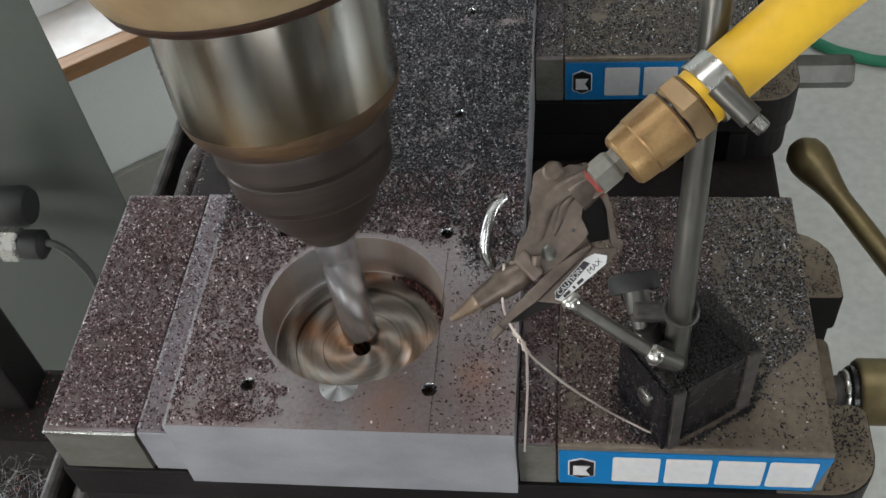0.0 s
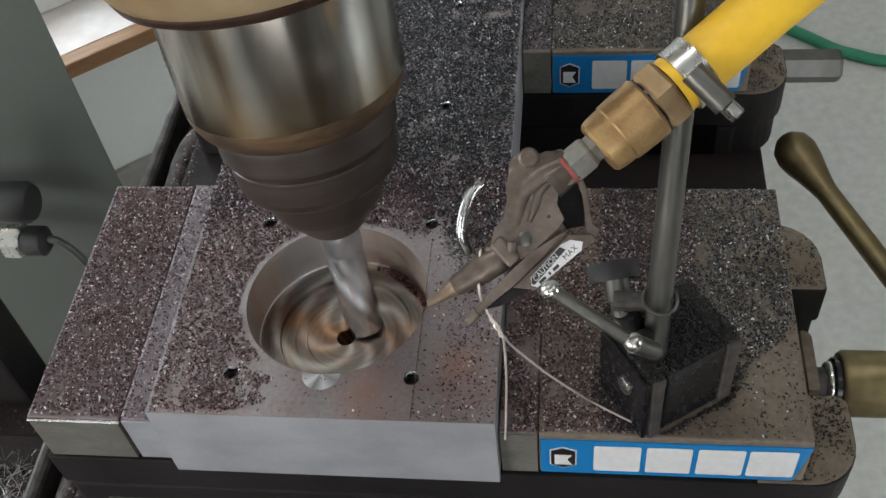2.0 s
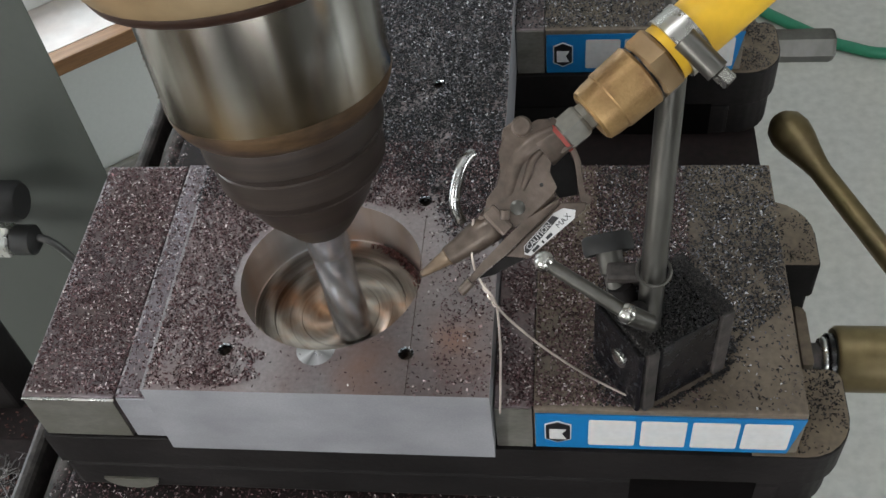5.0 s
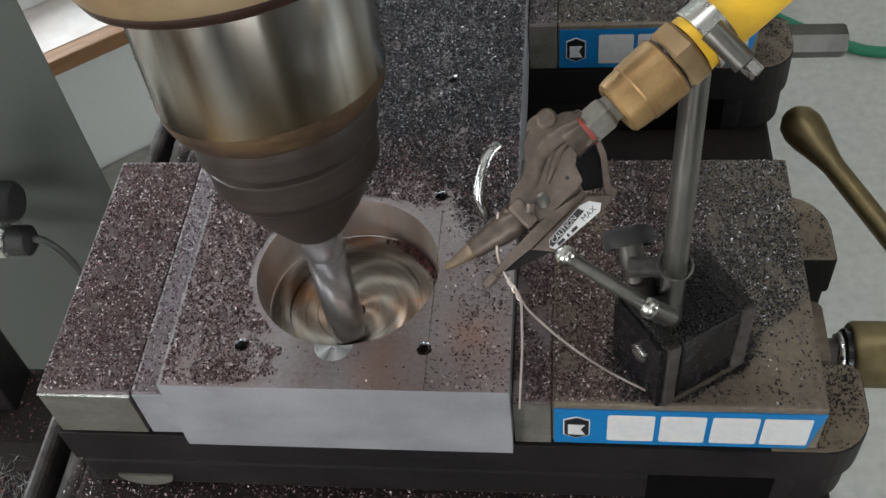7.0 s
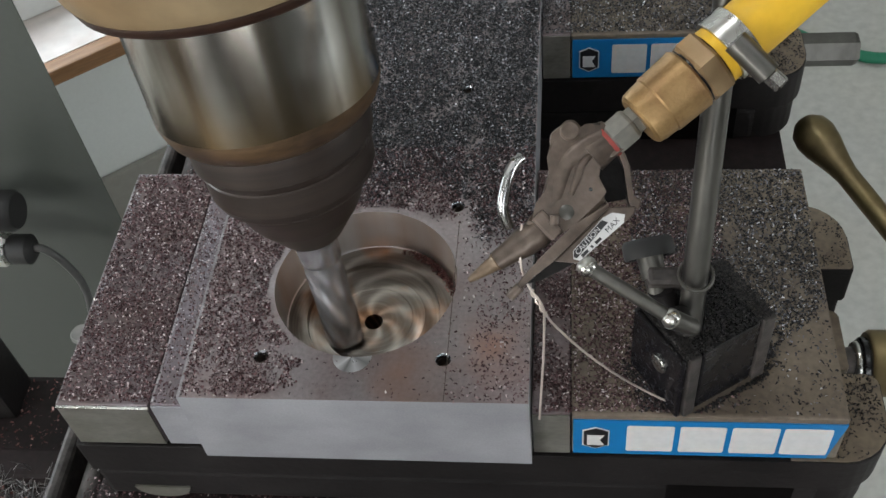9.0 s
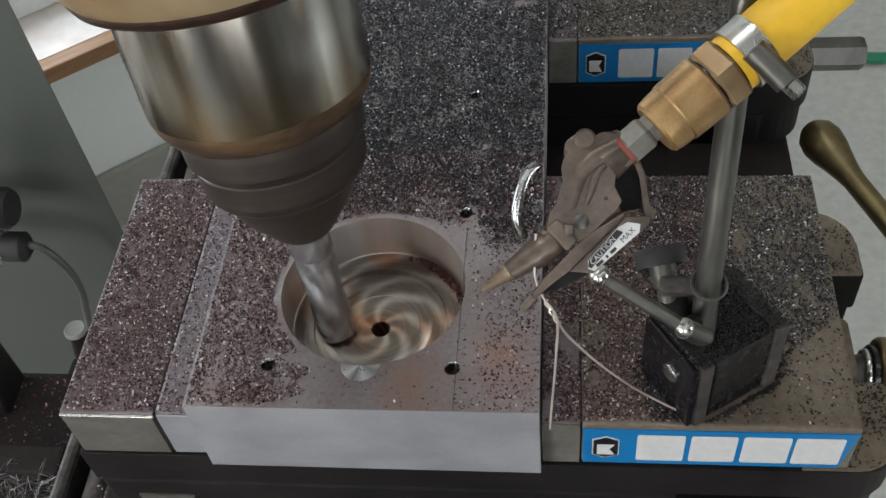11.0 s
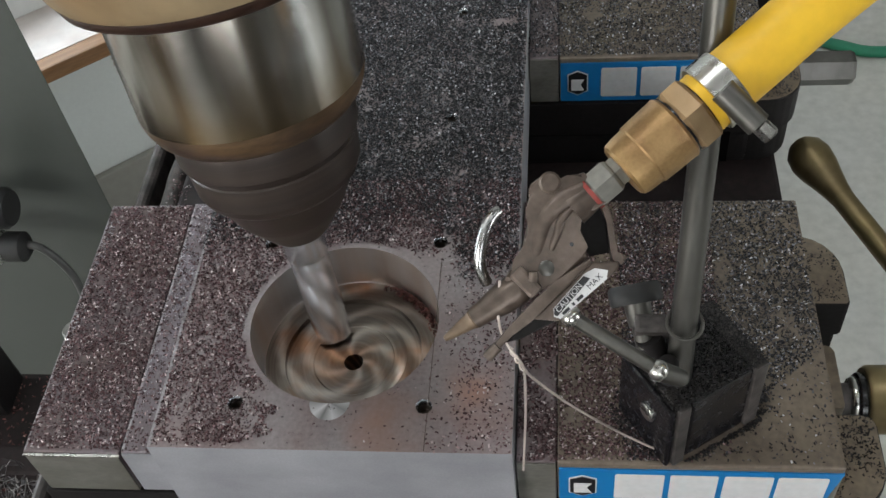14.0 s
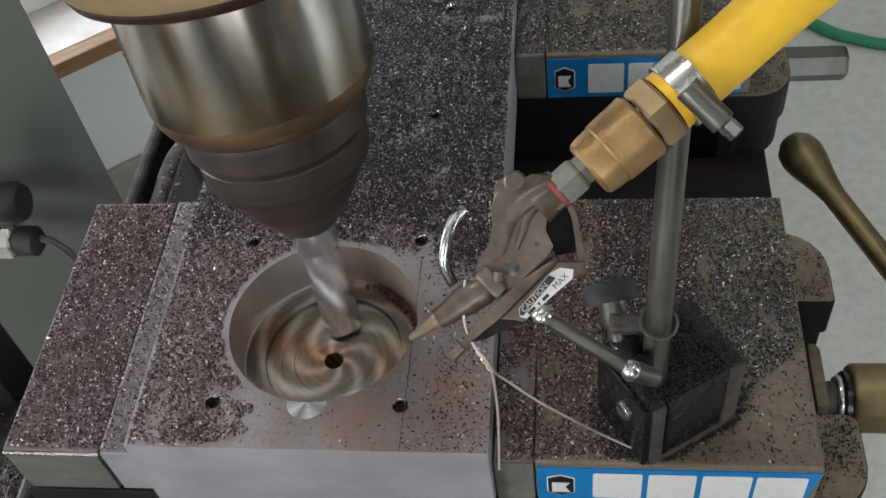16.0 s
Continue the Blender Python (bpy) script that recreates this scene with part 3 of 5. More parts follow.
def end_mill():
    """Shank, then four helical flutes."""
    bm = lathe([(0, 0.0654), (0.0100, 0.0654), (0.0100, 0.0530), (0.0096, 0.0515), (0, 0.0515)], 40)
    rings, sides, turns = [], 48, 26
    for i in range(turns + 1):
        z = 0.0514 - 0.0510 * i / turns
        twist = (0.0514 - z) * 62
        ring = []
        for k in range(sides):
            t = 2 * math.pi * k / sides
            s = ((t / (2 * math.pi)) * 4) % 1.0
            r = 0.0094 - 0.0013 * math.exp(-((s - 0.30) / 0.16) ** 2)
            ring.append(bm.verts.new((r * math.cos(t + twist), r * math.sin(t + twist), z)))
        rings.append(ring)
    for a, b in zip(rings, rings[1:]):
        for k in range(sides):
            bm.faces.new((a[k], a[(k + 1) % sides], b[(k + 1) % sides], b[k]))
    bm.faces.new(rings[0])
    bm.faces.new(rings[-1][::-1])
    return bm


part("end_mill", end_mill(), M_TOOL, spindle, "bright fluted steel cutter", smooth=True, angle=50)

# ---- machine table (moves) ----
TABLE_Z = -0.088
table = empty("machine_table", 0.0, 0.1, TABLE_Z, "oily dark milling table with a raised rim and slots", "machine table")
tb = box(-0.255, 0.138, -0.42, 0.95, -0.075, 0.0, 0.003)
part("bed", tb, M_TABLE, table)
part("rim", box(-0.293, -0.283, -0.42, 0.95, -0.07, -0.012, 0.006, 4), M_DUSTY, table, "dark raised gutter rim")
part("gutter", box(-0.280, -0.256, -0.42, 0.95, -0.07, -0.030, 0.002), M_TABLE, table)
part("inner_rim", tube([(-0.269, -0.42, -0.022), (-0.269, -0.10, -0.022), (-0.269, 0.136, -0.021), (-0.268, 0.171, -0.017), (-0.261, 0.188, -0.010), (-0.246, 0.195, -0.004), (-0.225, 0.196, -0.003), (-0.19, 0.196, -0.003)], 0.0075, 14), M_DUSTY, table, "rounded inner gutter rim", smooth=True)

# ---- vises (move) ----
BED_Z = -0.0345
X_FIX, X_FP, X_W0, X_W1, X_MJ, X_END = -0.2445, -0.1970, -0.1767, -0.0184, 0.0, 0.1205


def vise(y, label):
    v = empty("machine_vise", 0.0, y, TABLE_Z, label, "machine vise", group="machine vises on the table")
    up = -TABLE_Z
    b = BED_Z + up
    side = b - 0.028
    base = box(-0.246, 0.118, -0.0015, 0.152, 0.0, side, 0.003)
    part("base", base, M_CAST, v, "dark oily cast iron base", smooth=False)
    for y0, y1, cs in ((-0.002, 0.0470, (0.0, 0.022, 0.006, 0.0)), (0.1115, 0.158, (0.0, 0.002, 0.024, 0.0))):
        part("bed_rail", extrude(rounded(-0.247, 0.1475, y0, y1, cs), side + 0.001, b - 0.0006, 0.0010), M_CAST, v, "dark bed rail with rounded end")
        part("rail_top", extrude(rounded(X_END - 0.02, 0.1470, y0 + 0.0006, y1 - 0.0006, cs), b - 0.0005, b, 0.0002), M_BED, v, "brown oily rail top")
        part("rail_skirt", extrude(rounded(0.105, 0.1455, y0 + 0.002, y1 - 0.002, cs), 0.0, side, 0.001), M_CAST, v)
    half = [(0.0150 * math.cos(radians(180 + 10 * k)), 0.0105 * math.sin(radians(180 + 10 * k))) for k in range(19)]
    part("boss", extrude(half, 0.0, 0.0012), M_JAWSIDE, v, "pale worn half-round patch", m=pose(-0.2145, -0.0016, up - 0.0775, 90, 0, 0))
    # flat slab on the base front, coloured as a recess in shade
    part("pocket_shade", box(0.046, 0.106, -0.0020, -0.0014, 0.001, up - 0.060, 0.0002), M_PIT_SHADE, v, "flat dark patch painting the shade of a hollow in the base casting")
    part("screw_housing", box(0.06, 0.117, 0.056, 0.105, 0.002, b - 0.012, 0.004), M_CAST, v)
    part("bracket", extrude(rounded(0.1365, 0.1425, 0.066, 0.104, (0, 0.002, 0.004, 0)), 0.004, b - 0.026, 0.001), M_BED, v, "brown end bracket")
    part("nut_block", box(0.118, 0.1285, 0.070, 0.098, 0.004, b - 0.020, 0.001), M_BED, v)
    part("screw", lathe([(0, 0), (0.0085, 0), (0.0085, 0.007), (0, 0.007)], 24, m=pose(0.1430, 0.082, up - 0.078, 0, 90, 0)), M_DUSTY, v, "oily screw end", smooth=True)
    part("screw_collar", lathe([(0, 0), (0.0110, 0), (0.0118, 0.001), (0.0118, 0.0025), (0, 0.0025)], 24, m=pose(0.1498, 0.082, up - 0.078, 0, 90, 0)), M_STEEL, v, "bright collar", smooth=True)
    part("fixed_jaw", box(X_FIX, X_FP - 0.0013, 0.0, 0.152, b + 0.0005, up, 0.0009), M_TOP, v, "oily steel jaw with bright front edge")
    part("fixed_jaw_face", box(X_FIX + 0.001, X_FP - 0.0016, -0.0012, -0.0001, b + 0.001, up - 0.0006, 0.0003), M_JAWSIDE, v, "ground steel jaw end")
    part("edge_strip", box(X_FIX + 0.0005, X_FP - 0.0008, -0.0016, -0.0003, up - 0.0010, up - 0.0001, 0.0003), M_STEEL, v, "thin bright edge strip")
    part("jaw_plate", box(X_FP, X_W0 - 0.0003, 0.0002, 0.152, b + 0.0005, up + 0.0012, 0.0008), M_PLATE, v, "hardened steel jaw plate")
    part("plate_end", box(X_FP + 0.0003, X_W0 - 0.0005, -0.0008, 0.0001, b + 0.001, up + 0.0006, 0.0003), M_FRONT, v, "ground steel plate end")
    part("jaw_plate", box(X_W1 + 0.0006, X_MJ - 0.0004, 0.0002, 0.152, b + 0.0005, up + 0.0005, 0.0008), M_TOP, v, "hardened steel jaw plate")
    part("plate_end", box(X_W1 + 0.0008, X_MJ - 0.0006, -0.0008, 0.0001, b + 0.001, up - 0.0001, 0.0003), M_JAWSIDE, v, "dull steel plate end")
    part("movable_jaw", box(X_MJ, X_END, 0.0, 0.152, b + 0.0005, up, 0.0012), M_JAW, v, "brown oily movable jaw")
    part("plate_edge", box(X_FP + 0.0002, X_FP + 0.0013, 0.0008, 0.1515, up + 0.0012, up + 0.0014), M_EDGE, v, "thin bright edge strip")
    part("jaw_edge", box(X_FIX + 0.0004, X_FIX + 0.0013, 0.0008, 0.1515, up + 0.0001, up + 0.0003), M_EDGE, v, "thin bright edge strip")
    part("jaw_edge", box(X_FIX + 0.0016, X_FP - 0.0020, 0.1502, 0.1514, up + 0.0001, up + 0.0003), M_EDGE, v, "thin bright edge strip")
    plate = part("name_plate", extrude([(0.0008, b + 0.0012), (0.1155, b + 0.0012), (0.1203, up - 0.0035), (0.0008, up - 0.0035)], -0.0002, 0.0006), M_BLUE, v, "blue name plate with white block shapes",
                 m=pose(0, 0, 0, 90, 0, 0))
    # emblem and four plain white block shapes on the plate
    def flat(name, outline, mat, lift):
        bm = extrude(outline, 0.0, 0.0003)
        part(name, bm, mat, plate, m=pose(0, -0.00022 - lift, 0, 90, 0, 0))
    h0, h1 = b + 0.0042, up - 0.0066
    mid = (h0 + h1) / 2
    hexo = [(0.0056, mid - 0.0062), (0.0110, mid - 0.0092), (0.0166, mid - 0.0062), (0.0166, mid + 0.0058), (0.0110, mid + 0.0085), (0.0056, mid + 0.0058)]
    hm, cx, cz = sum(p[1] for p in hexo) / 6, 0.0111, 0
    flat("emblem_border", [((x - cx) * 1.12 + cx, (z - hm) * 1.1 + hm) for x, z in hexo], M_WHITE, 0.0003)
    flat("emblem", hexo, M_EMBLEM, 0.0006)
    flat("emblem_mark", [(0.0072, mid - 0.0058), (0.0150, mid - 0.0058), (0.0128, mid - 0.0012), (0.0150, mid + 0.0028), (0.0072, mid + 0.0028)], M_WHITE, 0.0009)
    for x0, x1 in ((0.0250, 0.0462), (0.0487, 0.0690), (0.0715, 0.0922), (0.0940, 0.1150)):
        flat("block_shape", rounded(x0, x1, h0 + 0.0004, h1 - 0.0008, (0.0012,) * 4, 3), M_WHITE, 0.0003)
    return v


vise_front = vise(0.0, "heavy brown-grey steel machine vise with blue name plate, gripping the work")
vise_rear = vise(0.2665, "second steel machine vise behind, dusted with dark chips")

# ---- the workpiece (moves) ----
WORK_LOW, WORK_Y0, WORK_Y1 = -0.0338, -0.0068, 0.46
BORE, BORE_R = (-0.0985, 0.0606), 0.0443
FLOOR_B, LEDGE_B, POCKET_R = -0.0102, -0.0072, 0.0335
HOLES = [(-0.1416, 0.0158), (-0.0572, 0.0154), (-0.1415, 0.1077), (-0.0570, 0.1080), (-0.0574, 0.1963), (-0.1415, 0.1963), (-0.0572, 0.288)]
SPOT, SPOT_R = (-0.0990, 0.0168), 0.0090


def circle(cx, cy, r, n):
    return [(cx + r * math.cos(2 * math.pi * k / n), cy + r * math.sin(2 * math.pi * k / n)) for k in range(n)]


work = empty("workpiece_plate", 0.0, 0.0, 0.0, "thick grey steel plate with a bored pocket, chip-strewn", "steel plate")


def work_top():
    bm = bmesh.new()
    edges = []
    loops = [[(X_W0, WORK_Y0), (X_W1, WORK_Y0), (X_W1, WORK_Y1), (X_W0, WORK_Y1)], circle(*BORE, BORE_R, 96)] + [circle(x, y, 0.0036, 20) for x, y in HOLES]
    for lp in loops:
        vs = [bm.verts.new((x, y, WORK_TOP)) for x, y in lp]
        edges += [bm.edges.new((vs[k], vs[(k + 1) % len(vs)])) for k in range(len(vs))]
    bmesh.ops.triangle_fill(bm, edges=edges, use_beauty=True, use_dissolve=False)
    return bm


part("top_face", work_top(), M_WORK, work, "dusty milled top face")


def open_sleeve(x, y, r, z0, z1, n):
    bm = bmesh.new()
    a = [bm.verts.new((px, py, z0)) for px, py in circle(x, y, r, n)]
    b = [bm.verts.new((px, py, z1)) for px, py in circle(x, y, r, n)]
    for k in range(n):
        bm.faces.new((a[k], a[(k + 1) % n], b[(k + 1) % n], b[k]))
    return bm


body = bmesh.new()
lo = [body.verts.new((x, y, WORK_LOW)) for x, y in ((X_W0, WORK_Y0), (X_W1, WORK_Y0), (X_W1, WORK_Y1), (X_W0, WORK_Y1))]
hi = [body.verts.new((x, y, WORK_TOP)) for x, y in ((X_W0, WORK_Y0), (X_W1, WORK_Y0), (X_W1, WORK_Y1), (X_W0, WORK_Y1))]
for k in range(4):
    body.faces.new((lo[k], lo[(k + 1) % 4], hi[(k + 1) % 4], hi[k]))
body.faces.new(lo[::-1])
part("plate_sides", body, M_FRONT, work, "smooth ground grey steel faces")
for x, y in HOLES:
    hb = open_sleeve(x, y, 0.00295, WORK_TOP - 0.0075, WORK_TOP - 0.002, 20)
    hb.faces.new([v for v in hb.verts if v.co.z < WORK_TOP - 0.004])
    part("drilled_hole", hb, M_GUN, work)
    part("chamfer", lathe([(0.0036, 0.0), (0.0029, -0.0012), (0.0029, -0.003)], 20, m=pose(x, y, WORK_TOP)), M_SPOT, work, smooth=True)


def pocket_floor(first, last):
    """The bore's wall, a ledge, and the lower floor with a through hole and spiral tool marks."""
    bm = bmesh.new()
    n = 96
    rings = []
    hx, hy = -0.0986 - BORE[0], 0.0578 - BORE[1]
    def ring(r, z, k=0.0):
        rings.append([bm.verts.new((BORE[0] + hx * k + x, BORE[1] + hy * k + y, z)) for x, y in circle(0, 0, r, n)])
    ring(BORE_R, WORK_TOP)
    ring(BORE_R, 0.0060)
    ring(BORE_R - 0.00012, 0.0058)
    ring(BORE_R - 0.0005, LEDGE_B + 0.0006)
    ring(BORE_R - 0.0010, LEDGE_B)
    ring(POCKET_R, LEDGE_B, 0.3)
    ring(POCKET_R - 0.0004, FLOOR_B + 0.0003, 0.3)
    for r, z in ((0.030, 0.0), (0.026, 0.0003), (0.0255, 0.0), (0.020, 0.0), (0.0195, -0.0004), (0.014, -0.0004), (0.009, -0.0004)):
        ring(r, FLOOR_B + z, 0.6)
    ring(0.0047, FLOOR_B - 0.0004, 1.0)
    ring(0.0044, FLOOR_B - 0.0010, 1.0)
    ring(0.0044, FLOOR_B - 0.018, 1.0)
    if last > len(rings):
        bm.faces.new(rings[-1])
    for a, b in list(zip(rings, rings[1:]))[first:last - 1]:
        for k in range(n):
            bm.faces.new((a[k], a[(k + 1) % n], b[(k + 1) % n], b[k]))
    bmesh.ops.delete(bm, geom=[v for v in bm.verts if not v.link_faces], context="VERTS")
    return bm


def swirl_material():
    """Turned metal with curved cutter marks round the pocket, their sheen painted in."""
    m = material("milled_steel_swirl_sheen", (0.56, 0.50, 0.44), 0.36, 1.0, 300, 0.12, 0.05, (0.46, 0.40, 0.33), 30)
    nt = m.node_tree
    n, ln = nt.nodes, nt.links
    b = n["Principled BSDF"]
    tc = n.new("ShaderNodeTexCoord")
    mp = n.new("ShaderNodeMapping")
    mp.inputs["Location"].default_value = (0.0986, -0.0585, 0)
    ln.new(tc.outputs["Object"], mp.inputs[0])

    def math_node(op, x, y):
        q = n.new("ShaderNodeMath")
        q.operation = op
        for k, v in enumerate((x, y)):
            if isinstance(v, (int, float)):
                q.inputs[k].default_value = v
            else:
                ln.new(v, q.inputs[k])
        return q.outputs[0]

    turnt = n.new("ShaderNodeTexGradient")
    turnt.gradient_type = "RADIAL"
    ln.new(mp.outputs[0], turnt.inputs[0])
    dist = n.new("ShaderNodeVectorMath")
    dist.operation = "LENGTH"
    ln.new(mp.outputs[0], dist.inputs[0])
    wob = n.new("ShaderNodeTexNoise")
    wob.inputs["Scale"].default_value = 60
    ln.new(mp.outputs[0], wob.inputs["Vector"])
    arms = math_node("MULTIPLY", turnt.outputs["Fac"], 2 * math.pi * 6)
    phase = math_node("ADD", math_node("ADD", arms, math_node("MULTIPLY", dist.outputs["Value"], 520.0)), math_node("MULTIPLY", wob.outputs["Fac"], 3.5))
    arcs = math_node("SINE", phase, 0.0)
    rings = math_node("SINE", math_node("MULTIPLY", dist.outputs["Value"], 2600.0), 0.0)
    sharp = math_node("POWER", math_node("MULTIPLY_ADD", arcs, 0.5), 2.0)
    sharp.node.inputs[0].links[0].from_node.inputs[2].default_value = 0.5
    height = math_node("ADD", sharp, math_node("MULTIPLY", rings, 0.15))
    bp = n.new("ShaderNodeBump")
    bp.inputs["Strength"].default_value, bp.inputs["Distance"].default_value = 0.27, 0.0003
    ln.new(height, bp.inputs["Height"])
    ln.new(bp.outputs[0], b.inputs["Normal"])
    streak_at = n.new("ShaderNodeCombineXYZ")
    ln.new(math_node("MULTIPLY", dist.outputs["Value"], 700.0), streak_at.inputs[0])
    ln.new(math_node("SINE", math_node("MULTIPLY", turnt.outputs["Fac"], 2 * math.pi), 0.0), streak_at.inputs[1])
    streak = n.new("ShaderNodeTexNoise")
    streak.inputs["Scale"].default_value, streak.inputs["Detail"].default_value = 1.0, 5
    ln.new(streak_at.outputs[0], streak.inputs["Vector"])
    # the arcs' bright and dark sheen goes into the base colour
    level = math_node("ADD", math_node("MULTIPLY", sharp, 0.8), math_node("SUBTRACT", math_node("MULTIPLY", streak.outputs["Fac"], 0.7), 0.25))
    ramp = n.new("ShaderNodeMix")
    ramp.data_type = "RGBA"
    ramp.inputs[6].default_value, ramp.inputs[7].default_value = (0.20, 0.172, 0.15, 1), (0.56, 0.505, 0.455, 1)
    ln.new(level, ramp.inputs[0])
    # loose orange patches paint a warm reflection on the floor
    orange_noise = n.new("ShaderNodeTexNoise")
    orange_noise.inputs["Scale"].default_value, orange_noise.inputs["Detail"].default_value = 42, 3
    ln.new(mp.outputs[0], orange_noise.inputs["Vector"])
    orange_mask = n.new("ShaderNodeMapRange")
    orange_mask.inputs[1].default_value, orange_mask.inputs[2].default_value = 0.46, 0.66
    ln.new(orange_noise.outputs["Fac"], orange_mask.inputs[0])
    warm = n.new("ShaderNodeMix")
    warm.data_type, warm.blend_type = "RGBA", "MULTIPLY"
    warm.inputs[7].default_value = (1.0, 0.62, 0.42, 1)
    ln.new(orange_mask.outputs[0], warm.inputs[0])
    ln.new(ramp.outputs[2], warm.inputs[6])
    ln.new(warm.outputs[2], b.inputs["Base Color"])
    return m


def fan_sheen_material():
    """Facing marks fanning from a milled spot's middle, their sheen painted as wedges."""
    m = material("milled_spot_fan_sheen", (0.8, 0.8, 0.8), 0.32, 0.75, 250, 0.1)
    n, ln = m.node_tree.nodes, m.node_tree.links
    tc = n.new("ShaderNodeTexCoord")
    mp = n.new("ShaderNodeMapping")
    mp.inputs["Location"].default_value = (-SPOT[0], -SPOT[1], 0)
    ln.new(tc.outputs["Object"], mp.inputs[0])
    fan = n.new("ShaderNodeTexGradient")
    fan.gradient_type = "RADIAL"
    ln.new(mp.outputs[0], fan.inputs[0])
    ramp = n.new("ShaderNodeValToRGB")
    for k, (at, v) in enumerate(((0.0, 0.38), (1.0, 0.38), (0.12, 0.85), (0.2, 0.26), (0.3, 0.8), (0.42, 0.34), (0.58, 0.9), (0.66, 0.2), (0.73, 0.95), (0.80, 0.28), (0.9, 0.7))):
        e = ramp.color_ramp.elements[k] if k < 2 else ramp.color_ramp.elements.new(at)
        e.position, e.color = at, (v, v, v * 1.02, 1)
    ln.new(fan.outputs["Fac"], ramp.inputs[0])
    ln.new(ramp.outputs[0], n["Principled BSDF"].inputs["Base Color"])
    return m


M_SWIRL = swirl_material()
part("bore_wall", pocket_floor(0, 5), M_BORE, work, "smooth bored wall", smooth=True, angle=35)
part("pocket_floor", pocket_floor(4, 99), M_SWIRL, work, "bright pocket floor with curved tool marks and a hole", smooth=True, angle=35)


def spot_face():
    """A shallow milled disc that the bore has cut into."""
    bm = bmesh.new()
    pts = [p for p in circle(*SPOT, SPOT_R, 80) if math.hypot(p[0] - BORE[0], p[1] - BORE[1]) > BORE_R + 0.0001]
    pts.sort(key=lambda p: (math.degrees(math.atan2(p[1] - SPOT[1], p[0] - SPOT[0])) + 270) % 360)
    arc = sorted((p for p in circle(*BORE, BORE_R + 0.0001, 360) if math.hypot(p[0] - SPOT[0], p[1] - SPOT[1]) < SPOT_R), key=lambda p: -p[0])
    hub = bm.verts.new((SPOT[0], SPOT[1] - 0.002, WORK_TOP + 0.00012))
    ring = [bm.verts.new((x, y, WORK_TOP + 0.00012)) for x, y in pts]
    tail = [bm.verts.new((x, y, WORK_TOP + 0.00012)) for x, y in arc]
    loop = sorted(ring + tail, key=lambda v: math.atan2(v.co.y - hub.co.y, v.co.x - hub.co.x))
    for k in range(len(loop)):
        bm.faces.new((hub, loop[k], loop[(k + 1) % len(loop)]))
    return bm


part("milled_spot", spot_face(), fan_sheen_material(), work, "bright freshly milled spot")
# pale strip paints the light along the work's left edge
part("lit_edge", box(X_W0 + 0.0001, X_W0 + 0.0016, WORK_Y0 + 0.0002, 0.40, WORK_TOP + 0.0001, WORK_TOP + 0.0003), M_EDGE, work, "thin bright edge strip")
part("scribed_line", box(-0.0556, -0.0553, -0.0062, 0.098, WORK_TOP + 0.0001, WORK_TOP + 0.0003), M_GUN, work, m=pose(0, 0, 0))

# ---- magnetic base with its post (moves) ----
mag = empty("magnetic_base", 0.0515, 0.0010, 0.0, "black magnetic base with steel post, caked in dark chips", "magnetic base", turn=33.0)
for x0, x1 in ((-0.0030, 0.0026), (0.0345, 0.041)):
    part("pole_plate", box(x0, x1, 0.0, 0.038, 0.0002, 0.0445, 0.0008), M_DUSTY, mag, "dusty steel pole plate")
part("block", box(0.0037, 0.0343, 0.0012, 0.0365, 0.0004, 0.0438, 0.0015), M_BLACK, mag, "glossy black block")
part("side_cover", box(-0.0062, -0.0037, 0.0015, 0.0360, 0.0004, 0.0430, 0.0010), M_BLACK, mag, "glossy black side cover")
# dial made of bright steel to stand for the window's glare on it
part("glare_switch", lathe([(0, 0), (0.0046, 0), (0.0046, 0.0008), (0.0038, 0.0014), (0, 0.0015)], 20, m=pose(-0.0062, 0.016, 0.026, 0, -90, 0)), M_STEEL, mag, smooth=True)
MAGI = pose(0.0515, 0.0010, 0.0, 0, 0, 33.0).inverted()


def in_mag(p):
    return MAGI @ Vector(p)


part("post", tube([in_mag(q) for q in ((0.0490, 0.016, 0.042), (0.0499, 0.025, 0.0713), (0.0522, 0.047, 0.1436), (0.0545, 0.069, 0.216), (0.0568, 0.091, 0.288))], 0.0052, 20), M_POST, mag, "oily round steel post", smooth=True)
part("ring", tube([in_mag((0.0499 + 0.0068 * math.cos(t), 0.0235 + 0.0068 * math.sin(t), 0.0715 + 0.002 * math.sin(t))) for t in (2 * math.pi * k / 14 for k in range(15))], 0.0008, 8, steps=3), M_POST, mag, "bright clamp ring", smooth=True)
part("clamp_arm", box(-0.011, 0.011, -0.0040, 0.0040, -0.0075, 0.0030, 0.0018), M_DUSTY, mag, m=Matrix.Translation(in_mag((0.042, 0.0265, 0.066))) @ pose(0, 0, 0, 20, 0, -33))
knob_a, knob_b = in_mag((0.0351, 0.0242, 0.0595)), in_mag((0.0321, 0.0371, 0.0685))
part("stem", lathe([(0, -0.004), (0.0036, -0.004), (0.0040, 0.0), (0.0040, 0.005), (0.0050, 0.0056), (0.0056, 0.0166), (0, 0.0166)], 24, m=along(knob_a, knob_b)), M_POST, mag, "steel screw stem", smooth=True)
part("knob", lathe([(0, 0.0176), (0.0082, 0.0176), (0.0088, 0.0144), (0.0102, 0.0142), (0.0107, 0.0154), (0.0107, 0.0208), (0.0096, 0.0222), (0, 0.0224)], 32, m=along(knob_a, knob_b)), M_RUBBER, mag, "black knurled knob", smooth=True)
